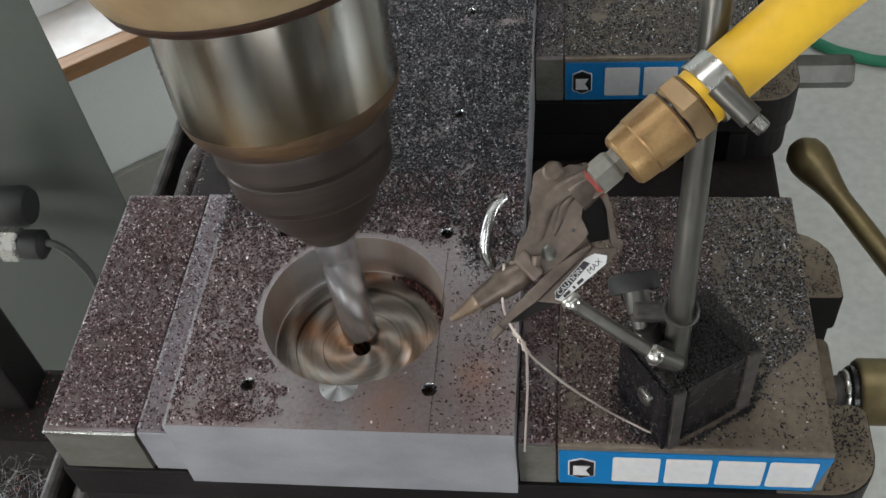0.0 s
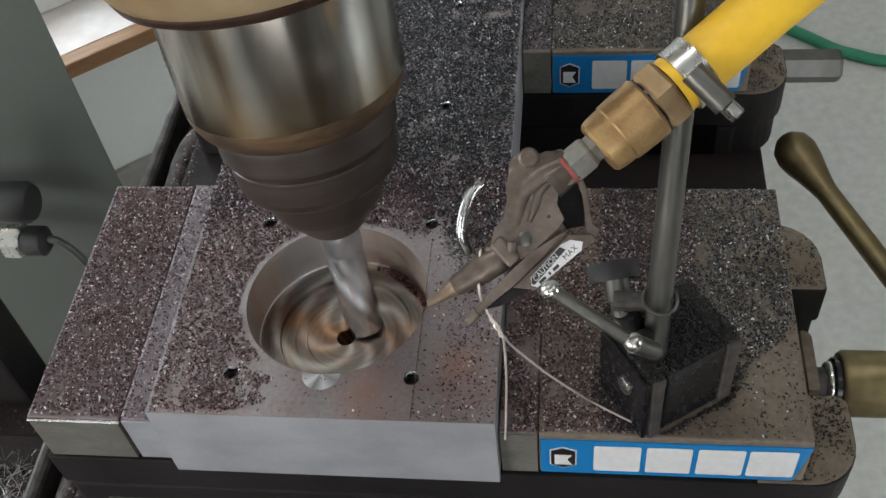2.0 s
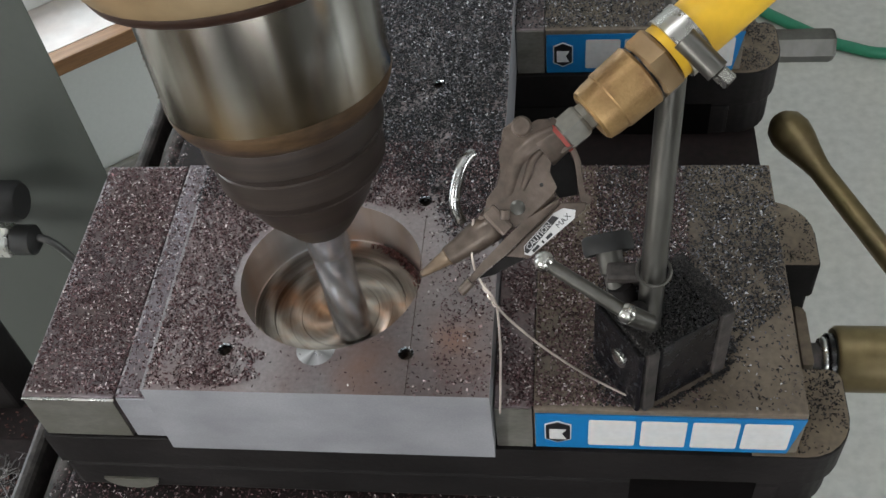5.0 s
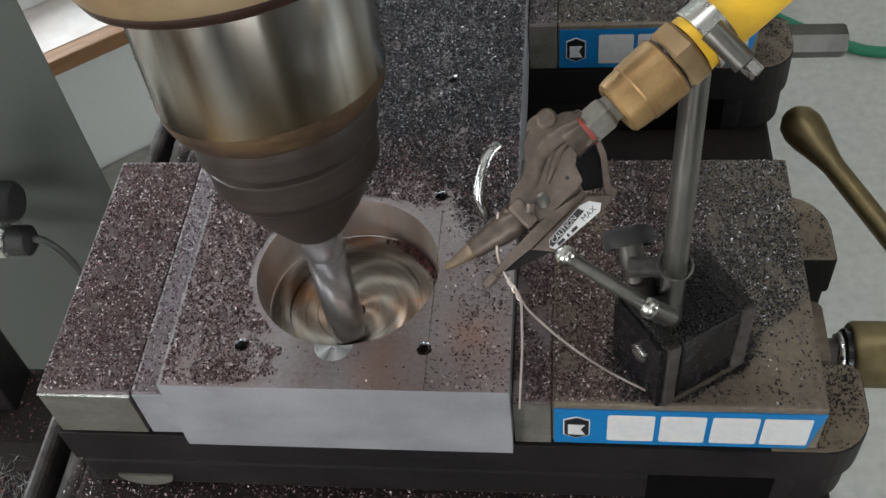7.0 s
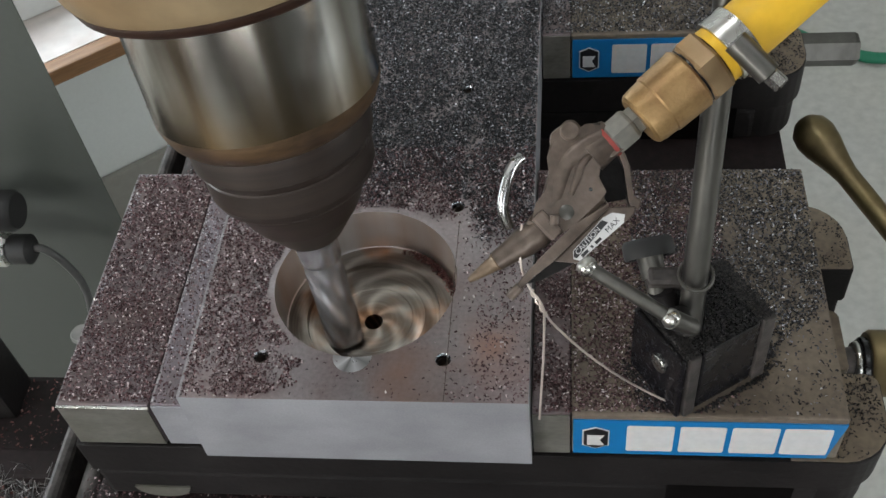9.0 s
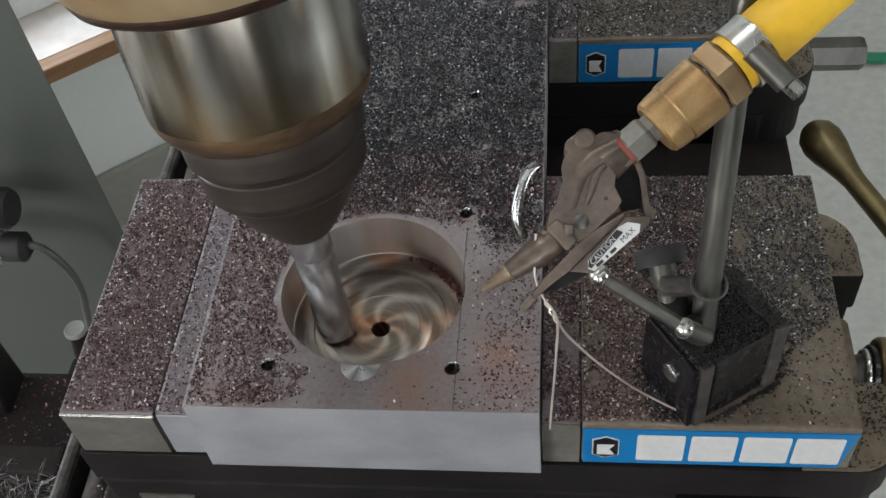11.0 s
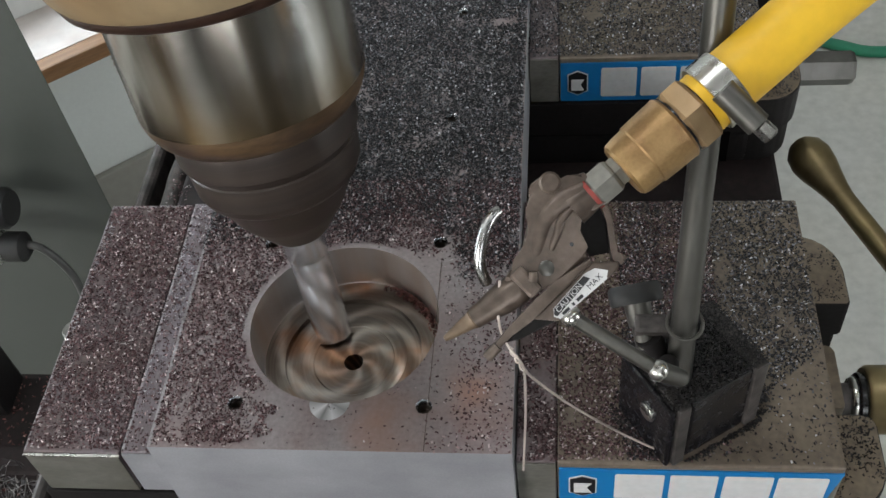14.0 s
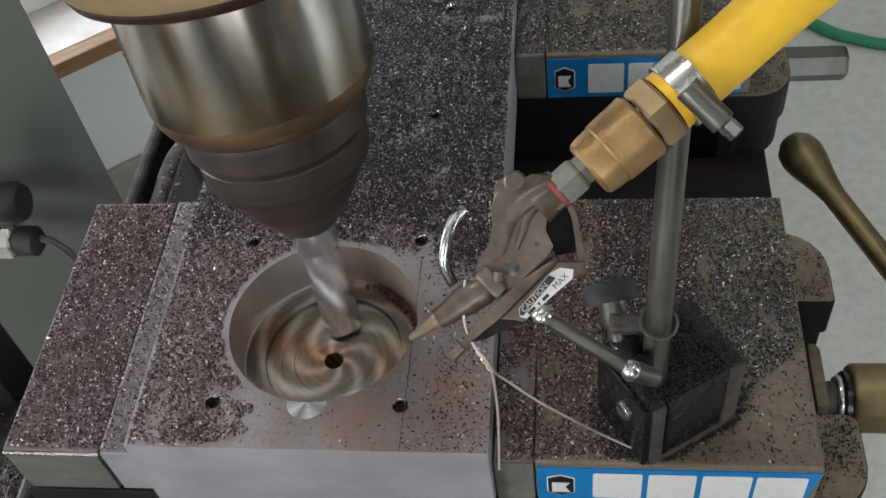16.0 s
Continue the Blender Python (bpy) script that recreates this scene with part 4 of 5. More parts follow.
part("foot_stud", lathe([(0, 0), (0.0055, 0), (0.0055, 0.020), (0, 0.020)], 20, m=along(in_mag((0.0425, 0.020, 0.043)), in_mag((0.0375, 0.0235, 0.0585)))), M_CAST, mag, smooth=True)
rod_a, rod_b = in_mag((0.0060, 0.0155, 0.0866)), in_mag((0.0384, 0.0003, 0.0737))
part("cross_rod", tube([rod_a, rod_b], 0.0029, 14), M_POST, mag, "thin steel cross rod", smooth=True)
for q, r in ((rod_a, 0.0042), (rod_b, 0.0040)):
    part("ball_end", lathe([(0, -r), (r * 0.5, -r * 0.87), (r * 0.87, -r * 0.5), (r, 0), (r * 0.87, r * 0.5), (r * 0.5, r * 0.87), (0, r)], 18, m=Matrix.Translation(q)), M_STEEL, mag, "bright ball end", smooth=True)
part("swivel", tube([in_mag((0.0384, 0.0005, 0.0730)), in_mag((0.0478, 0.0042, 0.0625))], [0.0042, 0.0036], 14), M_POST, mag, smooth=True)
part("pivot", tube([in_mag((0.0430, 0.0020, 0.066)), in_mag((0.0440, 0.0120, 0.060)), in_mag((0.0440, 0.0180, 0.050)), in_mag((0.0450, 0.0190, 0.044))], 0.0038, 12), M_CAST, mag, smooth=True)

# ---- air gun (moves) ----
GUN_A = Vector((0.7226, 0.5325, 0.4408))
GUN_B = Vector((-0.6911, 0.5413, 0.4790))
GUN_C = GUN_A.cross(GUN_B).normalized()
GUN_B = GUN_C.cross(GUN_A).normalized()
GUN_A.normalize()
gun_pose = Matrix((GUN_A, GUN_B, GUN_C)).transposed().to_4x4()
gun_pose.translation = (-0.0342, -0.0200, 0.1248)
gun = new("air_gun")
gun.matrix_basis = gun_pose
tagged(gun, "cast metal air blow gun with brass coupling, wired to the stand", "air gun")
MOVERS.append(gun)
ALONG_X = pose(0, 0, 0, 0, 90, 0)


# the coupling and hose sag a little from the gun's inlet
BEND = pose(0.066, 0.0016, 0) @ pose(0, 0, 0, 0, 0, -3.0) @ pose(-0.066, -0.0016, 0)


def spin(name, profile, mat, y=0.0, sides=32, label="", z=0.0):
    """A turned part along the gun's length: (radius, length) pairs."""
    return part(name, lathe(profile, sides, m=BEND @ pose(0, y, z) @ ALONG_X), mat, gun, label, smooth=sides > 8, angle=30)


mm = 0.001
def mmx(points):
    return [(x * mm, y * mm) for x, y in points]


gun_barrel = along((0.0290, -0.0048, 0.0), (0.0, -0.0002, 0.0))
part("barrel", lathe([(0, 0), (0.0052, 0), (0.0055, 0.0015), (0.0053, 0.008), (0.0040, 0.0150), (0.0036, 0.0195), (0, 0.0195)], 24, m=gun_barrel), M_GUN, gun, "grey tapered metal barrel", smooth=True)
part("nozzle", lathe([(0, 0.0190), (0.0031, 0.0190), (0.0033, 0.0200), (0.0028, 0.0208), (0.0026, 0.0225), (0.0013, 0.0300), (0.0009, 0.0312), (0, 0.0312)], 20, m=gun_barrel), M_NOZZLE, gun, "worn brass nozzle tip", smooth=True)
part("body", extrude(mmx([(25.7, 1.0), (33.8, 1.8), (39.0, 4.2), (43.0, 6.6), (48.0, 10.8), (51.5, 15.6), (53.7, 17.2), (57.9, 16.7), (61.8, 12.9), (63.1, 9.6), (69.2, 8.2), (68.5, -4.6), (62.6, -3.7), (58.6, 0.6), (55.0, -5.0), (51.7, -9.9), (51.2, -13.0), (37.9, -11.2), (33.6, -10.5), (30.1, -9.8)]), -0.0080, 0.0042, 0.0016), M_GUN, gun, "pitted cast zinc body", smooth=True)
part("ridge", tube([(0.0588, 0.0021, 0.0040), (0.0535, 0.0019, 0.0044), (0.0493, -0.0004, 0.0044), (0.0440, -0.0030, 0.0040)], [0.0010, 0.0014, 0.0014, 0.0008], 10), M_GUN, gun, smooth=True)
part("shoulder", tube([(0.0660, 0.0030, 0.0005), (0.0590, 0.0056, 0.0002), (0.0500, 0.0056, 0.0), (0.0400, 0.0000, -0.0005), (0.0320, -0.0030, -0.001)], [0.0048, 0.0052, 0.0050, 0.0050, 0.0045], 16), M_GUN, gun, smooth=True)
part("hanger_eye", lathe([(0, 0), (0.0036, 0), (0.0036, 0.0010), (0.0028, 0.0018), (0.0012, 0.0016), (0, 0.0012)], 18, m=pose(0.0588, 0.0130, 0.0040)), M_GUN, gun, "worn bright hanger eye", smooth=True)
# near-black plate puts the shade between body and guard into colour
part("recess_shade", extrude(mmx([(65.0, -3.8), (63.6, -9.0), (57.0, -17.0), (51.6, -13.5), (52.4, -8.5), (59.0, 0.0)]), -0.0080, -0.0055), M_CAST, gun, "dark plate painting the shade in the hollow behind the lever")
part("guard", extrude(mmx([(67.4, -4.6), (65.4, -9.6), (58.4, -18.2), (60.0, -21.2), (57.2, -22.6), (55.6, -19.6), (57.2, -17.2), (63.8, -9.0), (65.2, -4.0)]), -0.0080, 0.0005, 0.0006), M_GUN, gun)
trig = part("trigger", extrude(mmx([(51.4, -13.4), (37.9, -11.0), (29.8, -10.9), (17.0, -11.4), (4.8, -12.6), (4.7, -14.6), (15.9, -14.4), (24.1, -15.3), (50.4, -15.0)]), 0.0005, 0.0050, 0.0008), M_GUN, gun, "long cast trigger lever", smooth=True)
part("lever_side", extrude(mmx([(24.1, -15.4), (50.6, -15.0), (57.3, -21.0), (55.0, -22.6), (51.5, -22.4), (29.6, -21.6)]), -0.0030, 0.0012, 0.0006), M_GUN, trig)
part("lever_web", extrude(mmx([(24.0, -15.2), (29.4, -21.0), (16.6, -17.3), (12.0, -14.6)]), -0.0045, 0.0004, 0.0004), M_CAST, trig)
part("trigger_foot", tube([(0.0046, -0.0138, 0.0035), (0.0100, -0.0136, 0.0044)], 0.0018, 10), M_GUN, gun, smooth=True)
part("valve_nut", box(0.0283, 0.0338, -0.0100, 0.0004, 0.0035, 0.0066, 0.0012), M_GUN, gun, "worn square valve nut")
part("valve_stem", tube([(0.0330, -0.0062, 0.0070), (0.0352, -0.0040, 0.0074)], 0.0016, 12), M_GUN, gun, smooth=True)
part("pin", lathe([(0, 0), (0.0026, 0), (0.0026, 0.0012), (0.0014, 0.0018), (0, 0.0018)], 18, m=pose(0.0388, -0.0062, 0.0042)), M_POST, gun, "steel pivot pin", smooth=True)
part("mold_dot", lathe([(0, 0), (0.0007, 0), (0.0007, 0.0004), (0, 0.0004)], 10, m=pose(0.0500, -0.0062, 0.0042)), M_BLACK, gun)
part("hook", tube([(0.0212, 0.0040, -0.001), (0.0226, 0.0075, 0.002), (0.0250, 0.0108, 0.004), (0.0315, 0.0155, 0.006), (0.0370, 0.0180, 0.005), (0.0405, 0.0180, 0.003)], 0.0020, 12), M_HOOK, gun, "bright bent wire hook", smooth=True)
LABEL = mmx([(29.5, -19.4), (31.2, -17.3), (46.5, -16.0), (50.0, -17.0), (52.6, -20.4), (50.4, -22.2), (30.6, -21.3)])
sticker = part("caution_label", extrude(LABEL, 0.0013, 0.0015), M_WHITE, trig, "worn white and black caution sticker")
part("black_band", extrude(mmx([(30.0, -18.9), (31.4, -17.5), (45.6, -16.3), (46.6, -18.4), (30.4, -20.0)]), 0.00155, 0.0017), M_EMBLEM, sticker)


def lettering(text, size, m, mat, parent):
    cu = bpy.data.curves.new("text", "FONT")
    cu.body, cu.size, cu.extrude = text, size, 0.00005
    tmp = bpy.data.objects.new("text", cu)
    me = bpy.data.meshes.new_from_object(tmp)
    bpy.data.objects.remove(tmp)
    me.transform(m)
    me.materials.clear()
    me.materials.append(mat)
    ob = new("lettering", me)
    ob.parent = parent
    return ob


lettering("CAUTION", 0.0026, pose(0.0315, -0.01955, 0.00178, 0, 0, 5.0), M_WHITE, sticker)
lettering("MAX", 0.0028, pose(0.0440, -0.0211, 0.00158, 0, 0, 2.0), M_EMBLEM, sticker)
for x0, x1 in ((0.0322, 0.0352), (0.0366, 0.0374), (0.0386, 0.0412)):
    part("print_bar", box(x0, x1, -0.0212, -0.0201, 0.00156, 0.00166), M_EMBLEM, sticker)
spin("inlet", [(0, 0.058), (0.0062, 0.058), (0.0056, 0.0665), (0, 0.0665)], M_GUN, y=0.0016)
spin("hex_fitting", [(0, 0.0664), (0.0062, 0.0664), (0.0067, 0.0674), (0.0067, 0.0744), (0.0062, 0.0754), (0.0056, 0.0758), (0.0056, 0.0784), (0, 0.0784)], M_JAWSIDE, y=0.0012, sides=6, label="steel hex fitting")
spin("thread_seal", [(0.003, 0.0652), (0.0060, 0.0652), (0.0063, 0.0666), (0.003, 0.0666)], M_RED, y=0.0014, label="red thread sealant")
spin("coupling", [(0, 0.0782), (0.0090, 0.0782), (0.0101, 0.0792), (0.0106, 0.0820), (0.0108, 0.0862), (0.0113, 0.0868), (0.0117, 0.0990), (0.0119, 0.1000), (0.0110, 0.1010), (0, 0.1010)], M_BRASS, y=-0.0002, sides=48, label="satin brass coupling sleeve")
spin("groove", [(0.004, 0.1008), (0.0108, 0.1008), (0.0108, 0.1018), (0.004, 0.1018)], M_BLACK, y=-0.0004)
spin("hex_nut", [(0, 0.1016), (0.0116, 0.1016), (0.0130, 0.1028), (0.0130, 0.1088), (0.0118, 0.1100), (0, 0.1100)], M_BRASSN, y=-0.0004, sides=6, label="brass hex nut")
spin("barb_collar", [(0, 0.1098), (0.0098, 0.1098), (0.0098, 0.1116), (0, 0.1116)], M_BLACK, y=-0.0004)
HOSE_R = 0.0108
clampg = spin("hose_clamp", [(HOSE_R, 0.1135), (HOSE_R + 0.0012, 0.1135), (HOSE_R + 0.0012, 0.1225), (HOSE_R, 0.1225)], M_STEEL, y=-0.0004, sides=40, label="stainless worm-drive hose clamp")
part("worm_screw", tube([(0.1165, -0.001, 0.0128), (0.1178, -0.0165, 0.0116)], 0.0043, 16), M_POST, clampg, smooth=True, m=BEND)
part("screw_head", lathe([(0, 0), (0.0026, 0), (0.0030, 0.0006), (0.0030, 0.0050), (0.0026, 0.0056), (0, 0.0056)], 6, m=BEND @ along((0.1180, -0.0165, 0.0116), (0.1188, -0.0230, 0.0110))), M_STEEL, clampg)

for k in range(16):
    a = radians(20 + k * 17)
    part("band_slot", box(-0.0032, 0.0032, -0.0005, 0.0005, HOSE_R + 0.0011, HOSE_R + 0.0014), M_BLACK, clampg, m=BEND @ pose(0.1180, -0.0004, 0, math.degrees(a), 0, 0))
hose = new("air_hose")
hose.matrix_basis = gun_pose @ BEND
tagged(hose, "thick yellow rubber air hose clamped to the gun", "air hose")
MOVERS.append(hose)
part("hose_end", tube([(0.1105, -0.0004, 0), (0.117, -0.0004, 0)], HOSE_R - 0.0002, 28), M_HOSE, hose, smooth=True)
part("hose_tube", tube([(0.1165, -0.0004, 0), (0.135, -0.0004, 0), (0.160, -0.0004, 0.001), (0.20, -0.003, 0.004), (0.26, -0.012, 0.012), (0.34, -0.035, 0.02), (0.46, -0.09, 0.02), (0.60, -0.20, -0.05), (0.68, -0.36, -0.2)], HOSE_R, 28), M_HOSE, hose, smooth=True)

# ---- wire (moves) ----
wire = empty("tie_wire", 0.0, 0.0, 0.0, "twisted thin iron wire hanging from the air gun", "wire")
part("strand", tube([(-0.0170, -0.0080, 0.139), (-0.0176, -0.0150, 0.1325), (-0.0170, -0.0185, 0.1265), (-0.0145, -0.0215, 0.1205), (-0.0112, -0.0235, 0.1160), (-0.0098, -0.0222, 0.107), (-0.0105, -0.0150, 0.080), (-0.0112, -0.0115, 0.060), (-0.0128, -0.0095, 0.030), (-0.0137, -0.0102, 0.013)], 0.00048, 8), M_WIRE, wire, "hanging bright end", smooth=True)
part("strand", tube([(-0.0112, -0.0236, 0.1162), (-0.0092, -0.0205, 0.104), (-0.0060, -0.0130, 0.086), (0.0037, -0.0054, 0.060), (0.0130, 0.0015, 0.038), (0.0230, 0.0061, 0.020), (0.0340, 0.0066, 0.009), (0.0434, 0.0054, 0.003)], 0.0005, 8), M_WIRE, wire, "slack strand to the base", smooth=True)
part("twist", tube([(-0.0140 + 0.00034 * k + 0.0007 * math.cos(k * 1.5), -0.0218 - 0.0001 * k + 0.0006 * math.sin(k * 1.5), 0.1200 - 0.0009 * k) for k in range(14)], 0.00045, 6, steps=2), M_WIRE, wire, smooth=True)

# ---- vise handles (move) ----
handle = empty("speed_handle", 0.1633, 0.2755, -0.0985, "bronzed steel speed handle with a bulbous grip end", "speed handle")
part("grip", lathe([(0, -0.016), (0.008, -0.0145), (0.0125, -0.009), (0.0140, -0.001), (0.0128, 0.008), (0.0103, 0.018), (0.0084, 0.027), (0.0074, 0.034), (0, 0.034)], 28, m=along((0.0, 0.0, 0.0), (0.046, -0.096, -0.010))), M_BRONZE, handle, "bulbous bronzed grip", smooth=True, angle=40)
part("shaft", lathe([(0, 0.0335), (0.0072, 0.0335), (0.0072, 0.17), (0.0085, 0.19), (0, 0.19)], 28, m=along((0.0, 0.0, 0.0), (0.046, -0.096, -0.010))), M_BRONZE, handle, smooth=True, angle=40)
hub = empty("handle_hub", 0.1527, 0.082, -0.078, "brown steel handle hub on the vise screw", "handle hub")
part("collar", lathe([(0, 0), (0.013, 0), (0.014, 0.001), (0.014, 0.004), (0, 0.004)], 28, m=ALONG_X), M_BLACK, hub, smooth=True)
part("socket", lathe([(0, 0.004), (0.0165, 0.004), (0.018, 0.006), (0.018, 0.060), (0, 0.060)], 32, m=ALONG_X), M_BRONZE, hub, "bronzed socket", smooth=True)
hexs = empty("vise_screw_end", 0.150, 0.3485, -0.0835, "steel hexagonal drive end of the rear vise screw", "screw end")
part("hex_bar", lathe([(0, 0), (0.0118, 0), (0.0118, 0.046), (0.0105, 0.0485), (0, 0.0485)], 6, m=pose(0, 0, 0, 30, 0, 0) @ ALONG_X), M_POST, hexs)

# ---- loose chips (move with what they lie on) ----
rng = np.random.default_rng(7)


def chips(name, mat, n, sample, label, size=(0.0007, 0.0016), lift=0.0004, slim=1.0, moves=True, steep=0.38):
    """Small curled flakes strewn over surfaces; sample(n) gives places and the heights that they lie on."""
    p = sample(n)
    n = len(p)
    L = rng.uniform(size[0], size[1], n) * 0.5
    W = L * rng.uniform(0.3, 0.62, n) * slim
    a = rng.uniform(0, 2 * np.pi, n)
    pitch = rng.normal(0, steep, n)
    rollv = rng.normal(0, 0.45, n)
    d = np.stack([np.cos(a) * np.cos(pitch), np.sin(a) * np.cos(pitch), np.sin(pitch)], 1)
    s0 = np.stack([-np.sin(a), np.cos(a), np.zeros(n)], 1)
    up = np.cross(d, s0)
    s = s0 * np.cos(rollv)[:, None] + up * np.sin(rollv)[:, None]
    up = np.cross(d, s)
    base = p + np.array([0, 0, 1.0]) * (lift + np.abs(np.sin(pitch)) * L * 0.9)[:, None]
    curl = L * rng.uniform(-0.1, 0.55, n)
    verts = np.empty((n, 6, 3))
    for k, u in enumerate((-1, 0, 1)):
        mid = base + d * (L * u)[:, None] + up * (curl * (1 - u * u))[:, None]
        verts[:, 2 * k] = mid - s * W[:, None]
        verts[:, 2 * k + 1] = mid + s * W[:, None]
    idx = (np.arange(n) * 6)[:, None, None] + np.array([[0, 1, 3, 2], [2, 3, 5, 4]])
    me = bpy.data.meshes.new(name)
    me.from_pydata(verts.reshape(-1, 3).tolist(), [], idx.reshape(-1, 4).tolist())
    me.materials.append(mat)
    ob = new(name, me)
    tagged(ob, label, "metal chips", kind="stuff")
    if moves:
        MOVERS.append(ob)
    return ob


def clumpy(x, y, scale, seed):
    return np.array([noise.noise(Vector((a * scale, b * scale, seed))) for a, b in zip(x, y)])


def rect(x0, x1, y0, y1, z, keep=None, scale=70.0, seed=0.0, bare=-0.5):
    def sample(n):
        x, y = rng.uniform(x0, x1, n), rng.uniform(y0, y1, n)
        c = clumpy(x, y, scale, seed)
        ok = c + rng.normal(0, 0.18, n) > bare
        if keep is not None:
            ok &= keep(x, y)
        return np.stack([x[ok], y[ok], np.full(ok.sum(), z)], 1)
    return sample


def off_bore(x, y):
    r = np.hypot(x - BORE[0], y - BORE[1])
    ok = r > BORE_R + 0.0015 + 0.002 * np.abs(np.sin(x * 900))
    for hx, hy in HOLES:
        ok &= np.hypot(x - hx, y - hy) > 0.0033
    return ok


def left_field(x, y):
    """Chips lie left of the bore and behind it; the blown-off strip in front and to its right is nearly bare."""
    wob = 0.006 * np.sin(y * 210) + 0.004 * np.sin(y * 530 + 1)
    edge = np.where(y < 0.012, -0.128, -0.128 + (y - 0.012) * 0.25) + wob
    left = (x < edge) & (rng.uniform(0, 1, len(x)) < 0.86)
    back = (y > 0.101 + 0.003 * np.sin(x * 150 + 1) + 0.002 * np.sin(x * 410)) & (np.hypot(x - BORE[0], y - BORE[1]) > BORE_R + 0.0035) & (rng.uniform(0, 1, len(x)) < np.clip((y - 0.099) / 0.009, 0.15, 0.9))
    sparse = rng.uniform(0, 1, len(x)) < 0.018
    return off_bore(x, y) & (left | back | sparse) & ~((y < -0.004) & (rng.uniform(0, 1, len(x)) < 0.7))


def rear_field(x, y):
    """The dark chips thicken towards the plate's far end, from an uneven border."""
    start = 0.109 + 0.006 * np.sin(x * 95 + 2) + 0.003 * np.sin(x * 330) - 0.020 * np.clip((x + 0.062) / 0.02, 0, 1)
    return off_bore(x, y) & (rng.uniform(0, 1, len(x)) < np.clip((y - start) / 0.018, 0, 1))


def right_field(x, y):
    fade = np.clip((x + 0.056) / 0.02, 0, 1) * np.clip(1.0 - 0.2 * np.abs(y), 0, 1) * (0.17 + 0.6 * np.clip((y - 0.085) / 0.02, 0, 1))
    return off_bore(x, y) & (rng.uniform(0, 1, len(x)) < np.maximum(fade, 0.03))


BROWN = "brown and bright curled steel chips strewn thickly over the metal"
chips("metal_chips", M_CHIP, 10200, rect(X_FIX + 0.001, X_FP - 0.001, 0.002, 0.151, 0.0), BROWN)
chips("metal_chips", M_CHIP, 1500, rect(X_FP, X_W0, 0.0005, 0.151, 0.0012, seed=3), BROWN)
chips("metal_chips", M_CHIP, 36000, rect(X_W0 + 0.0014, -0.056, WORK_Y0 + 0.0005, 0.150, WORK_TOP, left_field, seed=5), BROWN)
chips("metal_chips", M_CHIP, 14000, rect(-0.056, X_W1 - 0.0005, WORK_Y0, 0.150, WORK_TOP, right_field, seed=6), BROWN)
DUSTY = "pale fine metal dust brushed along the jaw plate"
chips("metal_chips", M_DUST, 2000, rect(X_FP + 0.0005, X_W0 - 0.004, 0.03, 0.151, 0.0013, scale=45, seed=31, bare=0.02), DUSTY, size=(0.0004, 0.0010), lift=0.0001, steep=0.15)
chips("metal_chips", M_DUST, 1500, rect(X_FIX + 0.0008, X_FIX + 0.006, 0.05, 0.151, 0.0, scale=45, seed=32, bare=0.05), DUSTY, size=(0.0004, 0.0010), lift=0.0001, steep=0.15)
DARK = "dark grey glinting steel chips covering the far end of the plate"
chips("metal_chips", M_FINES, 44000, rect(X_W0, X_W1 - 0.0005, 0.085, 0.44, WORK_TOP, rear_field, seed=28, bare=-0.42), "fine black grit between the chips on the plate", size=(0.0011, 0.0021), lift=0.0001, steep=0.1)
chips("metal_chips", M_CHIPD, 82000, rect(X_W0, X_W1 - 0.0005, 0.085, 0.40, WORK_TOP, rear_field, seed=8, bare=-0.4), DARK)
chips("metal_chips", M_CHIP, 4600, rect(X_W1 + 0.001, X_MJ, 0.001, 0.151, 0.0005, seed=9, bare=-0.1), BROWN)


def mag_clear(x, y):
    q = np.stack([x - 0.0515, y - 0.001], 1)
    c, s = math.cos(radians(33)), math.sin(radians(33))
    u, v = q @ np.array([c, s]), q @ np.array([-s, c])
    inside = (u > -0.006) & (u < 0.041) & (v > 0) & (v < 0.038)
    wiped = (x > 0.055) & (y < 0.9 * (x - 0.052))
    return ~inside & (~wiped | (rng.uniform(0, 1, len(x)) < 0.12))


chips("metal_chips", M_CHIP, 16000, rect(X_MJ + 0.001, 0.075, 0.002, 0.151, 0.0, mag_clear, seed=11), BROWN)
chips("metal_chips", M_CHIPD, 17000, rect(0.030, X_END - 0.001, 0.002, 0.151, 0.0, mag_clear, seed=12), "dark chips and grit over the movable jaw")
chips("metal_chips", M_CHIPD, 24000, rect(X_W1, X_END - 0.001, 0.268, 0.418, 0.0005, seed=13, bare=-0.4), "dark grey chips over the rear vise")
chips("metal_chips", M_CHIPD, 5000, rect(X_FIX, X_W0, 0.268, 0.418, 0.0008, seed=14), "dark grey chips over the rear vise")
def on_rail(x, y):
    low = np.hypot(np.maximum(x - 0.1255, 0), np.maximum(0.020 - y, 0)) < 0.0205
    high = np.hypot(np.maximum(x - 0.1235, 0), np.maximum(y - 0.134, 0)) < 0.0225
    return low & high


chips("metal_chips", M_GRIT, 700, rect(X_END + 0.001, 0.1455, 0.0, 0.046, BED_Z, on_rail, seed=15, bare=-0.15), "black grit on the vise bed rails")
chips("metal_chips", M_GRIT, 600, rect(X_END + 0.001, 0.1455, 0.113, 0.157, BED_Z, on_rail, seed=16, bare=-0.15), "black grit on the vise bed rails")


chips("metal_chips", M_FINES, 900, rect(X_END + 0.001, 0.1455, 0.2665, 0.3125, BED_Z, lambda x, y: on_rail(x, y - 0.2665), seed=41, bare=-0.2), "black grit on the rear vise's rails")


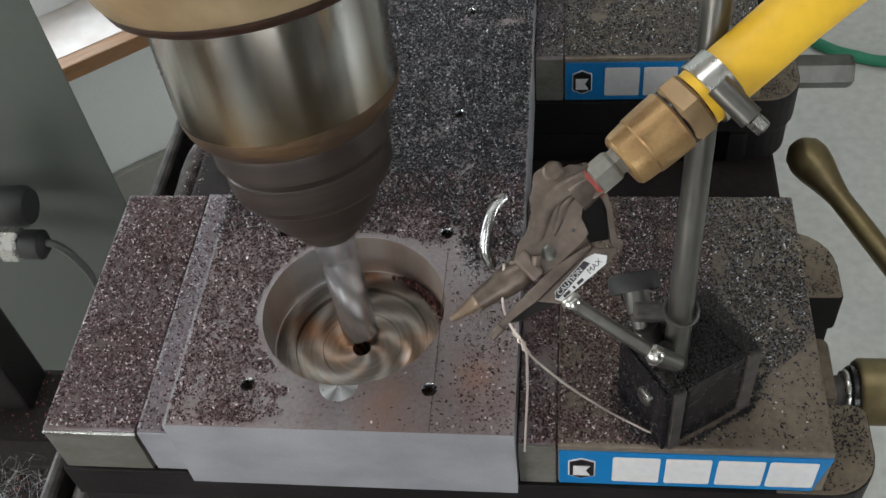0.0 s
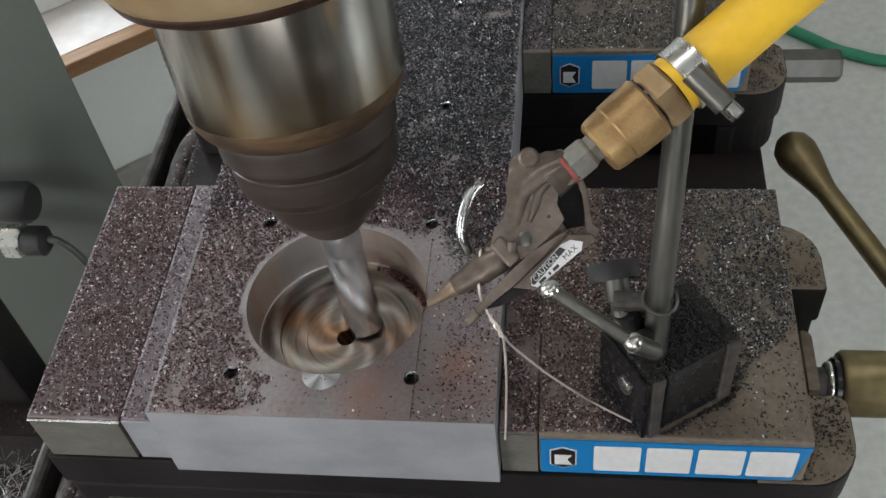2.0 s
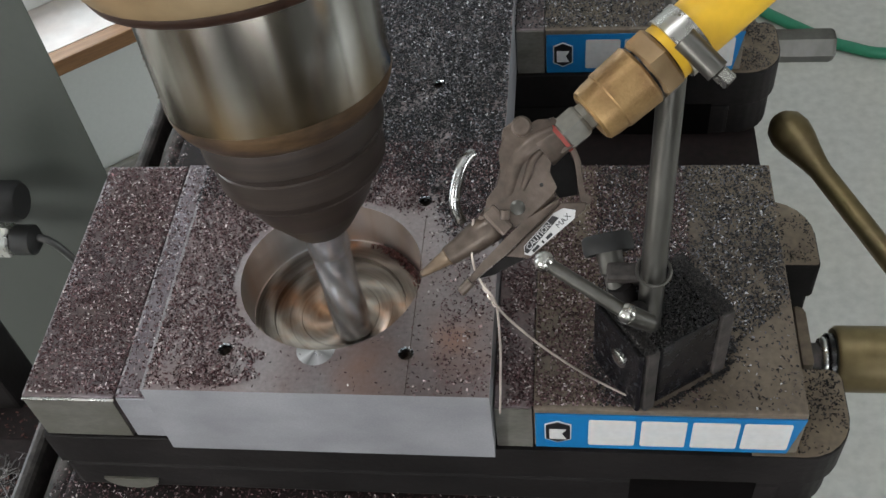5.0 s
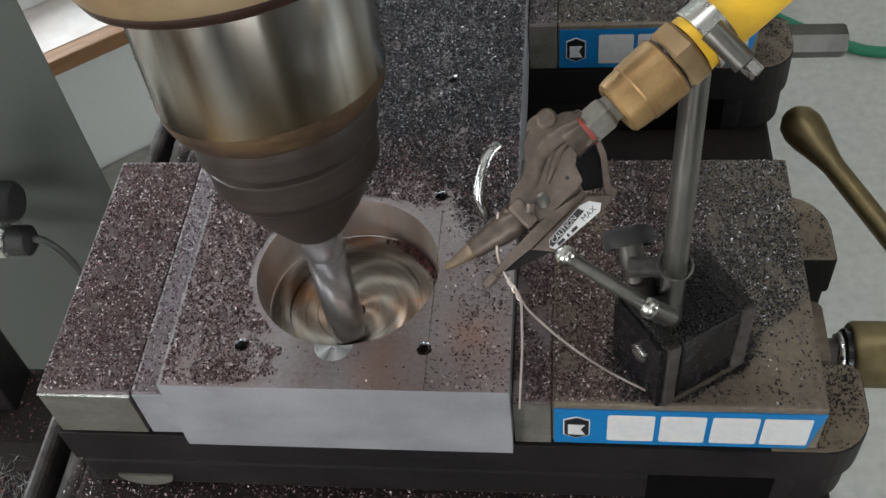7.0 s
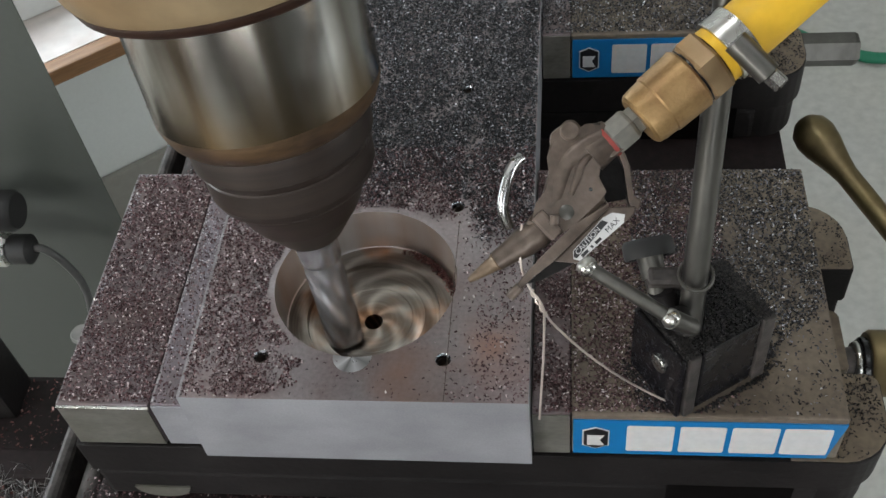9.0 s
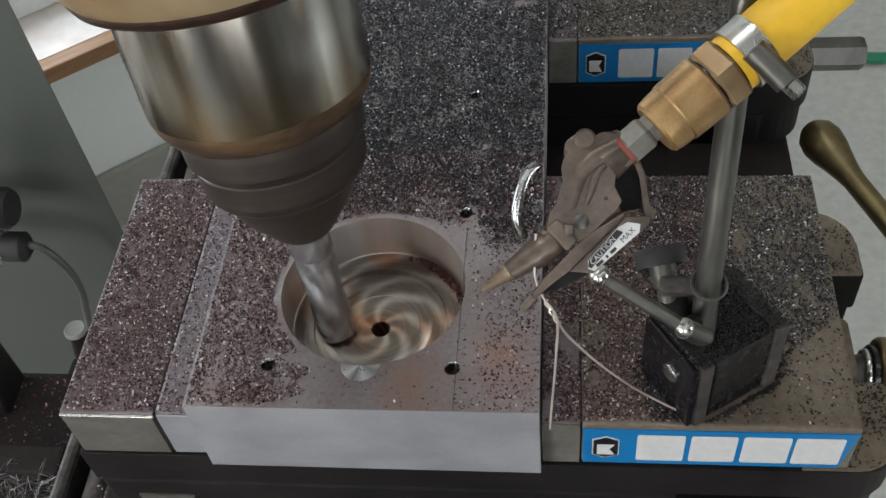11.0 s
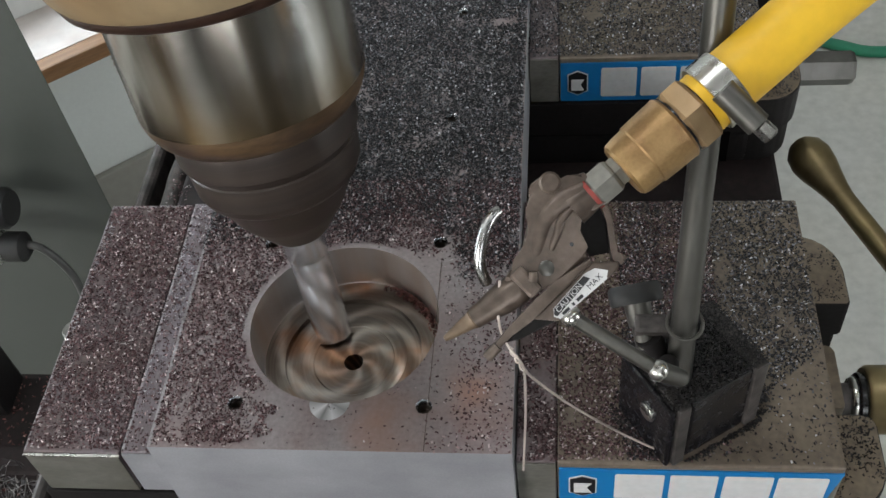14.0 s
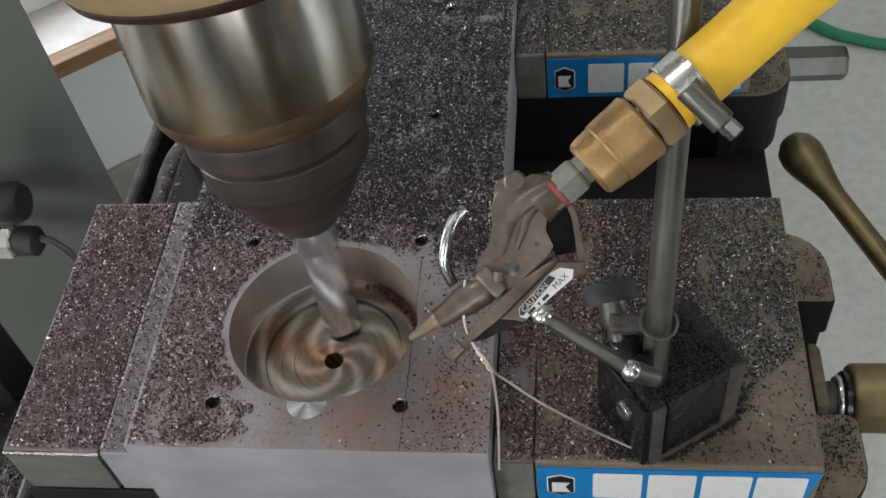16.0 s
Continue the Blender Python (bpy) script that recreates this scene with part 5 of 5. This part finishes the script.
def on_mag(n):
    u, v = rng.uniform(-0.005, 0.041, n), rng.uniform(0.001, 0.037, n)
    c, s = math.cos(radians(33)), math.sin(radians(33))
    return np.stack([0.0515 + u * c - v * s, 0.001 + u * s + v * c, 0.0444 + np.abs(rng.normal(0, 0.0012, n)) * (u > 0.012)], 1)


chips("metal_chips", M_GRIT, 8000, on_mag, "black grit caked on the magnetic base", size=(0.0004, 0.0011))


def round_mag(n):
    t, k = rng.uniform(0, 1, n), np.abs(rng.normal(0, 0.004, n))
    c, s = math.cos(radians(33)), math.sin(radians(33))
    side = rng.integers(0, 4, n)
    u = np.select([side == 0, side == 1, side == 2], [-0.004 + 0.047 * t, 0.042 + k, -0.004 + 0.047 * t], -0.0065 - k)
    v = np.select([side == 0, side == 1, side == 2], [-0.0005 - 0.3 * k, 0.039 * t, 0.038 + k], 0.039 * t)
    p = np.stack([0.0515 + u * c - v * s, 0.001 + u * s + v * c, np.full(n, 0.0)], 1)
    return p[(p[:, 1] > 0.002)]




def heap_mag(n):
    """A bank of fines clinging to the base's far sides."""
    t, k = rng.uniform(0, 1, n), np.abs(rng.normal(0, 0.0045, n))
    c, s = math.cos(radians(33)), math.sin(radians(33))
    back = rng.uniform(0, 1, n) < 0.55
    u, v = np.where(back, 0.004 + 0.044 * t, 0.042 + k), np.where(back, 0.039 + k, 0.004 + 0.038 * t)
    high = np.clip(0.034 - 4.2 * k, 0, 1) * rng.uniform(0, 1, n) ** 0.5 * (0.6 + 0.4 * np.sin(t * 9))
    return np.stack([0.0515 + u * c - v * s, 0.001 + u * s + v * c, high], 1)


chips("metal_chips", M_FINES, 7000, heap_mag, "black fines banked against the magnetic base", size=(0.0008, 0.0020), steep=0.9)
chips("metal_chips", M_GRIT, 2000, round_mag, "black grit drifted round the magnetic base", size=(0.0006, 0.0016))


def in_bore(n):
    a = np.clip(rng.normal(radians(44), radians(13), n), radians(12), radians(74))
    r = BORE_R - 0.0016 - np.abs(rng.normal(0, 0.0014, n))
    return np.stack([BORE[0] + r * np.cos(a), BORE[1] + r * np.sin(a), np.full(n, LEDGE_B)], 1)


chips("metal_chips", M_RUST, 420, in_bore, "dark red-brown chips heaped at the pocket's edge", size=(0.0012, 0.0027))
chips("metal_chips", M_CHIP, 13000, rect(-0.262, 0.148, -0.07, 0.0, TABLE_Z, seed=18), "brown chips on the machine table")
chips("metal_chips", M_SWARF, 420, rect(-0.415, -0.345, 0.060, 0.108, -0.25, seed=19, bare=-0.15), "bright stringy swarf piled on the saddle", size=(0.010, 0.026), lift=0.005, slim=0.05, moves=False, steep=0.6)
chips("metal_chips", M_RUST, 5000, rect(-0.60, -0.30, -0.08, 0.19, -0.25, seed=21, bare=-0.2), "brown chips on the machine saddle", size=(0.001, 0.003), moves=False)
chips("metal_chips", M_CHIP, 1500, rect(-0.262, -0.248, 0.0, 0.45, TABLE_Z, seed=20), "brown chips on the machine table")


def motions():
    for ob in MOVERS:
        m = ob.matrix_basis.copy()
        walk(ob, [(t, Matrix.Translation((x, y, 0)) @ m) for t, x, y in TRAVEL])
    turn = [(k / FPS, SPINDLE @ pose(0, 0, 0, 0, 0, -78.0 * k)) for k in range(16 * FPS + 1)]
    walk(spindle, turn)


motions()
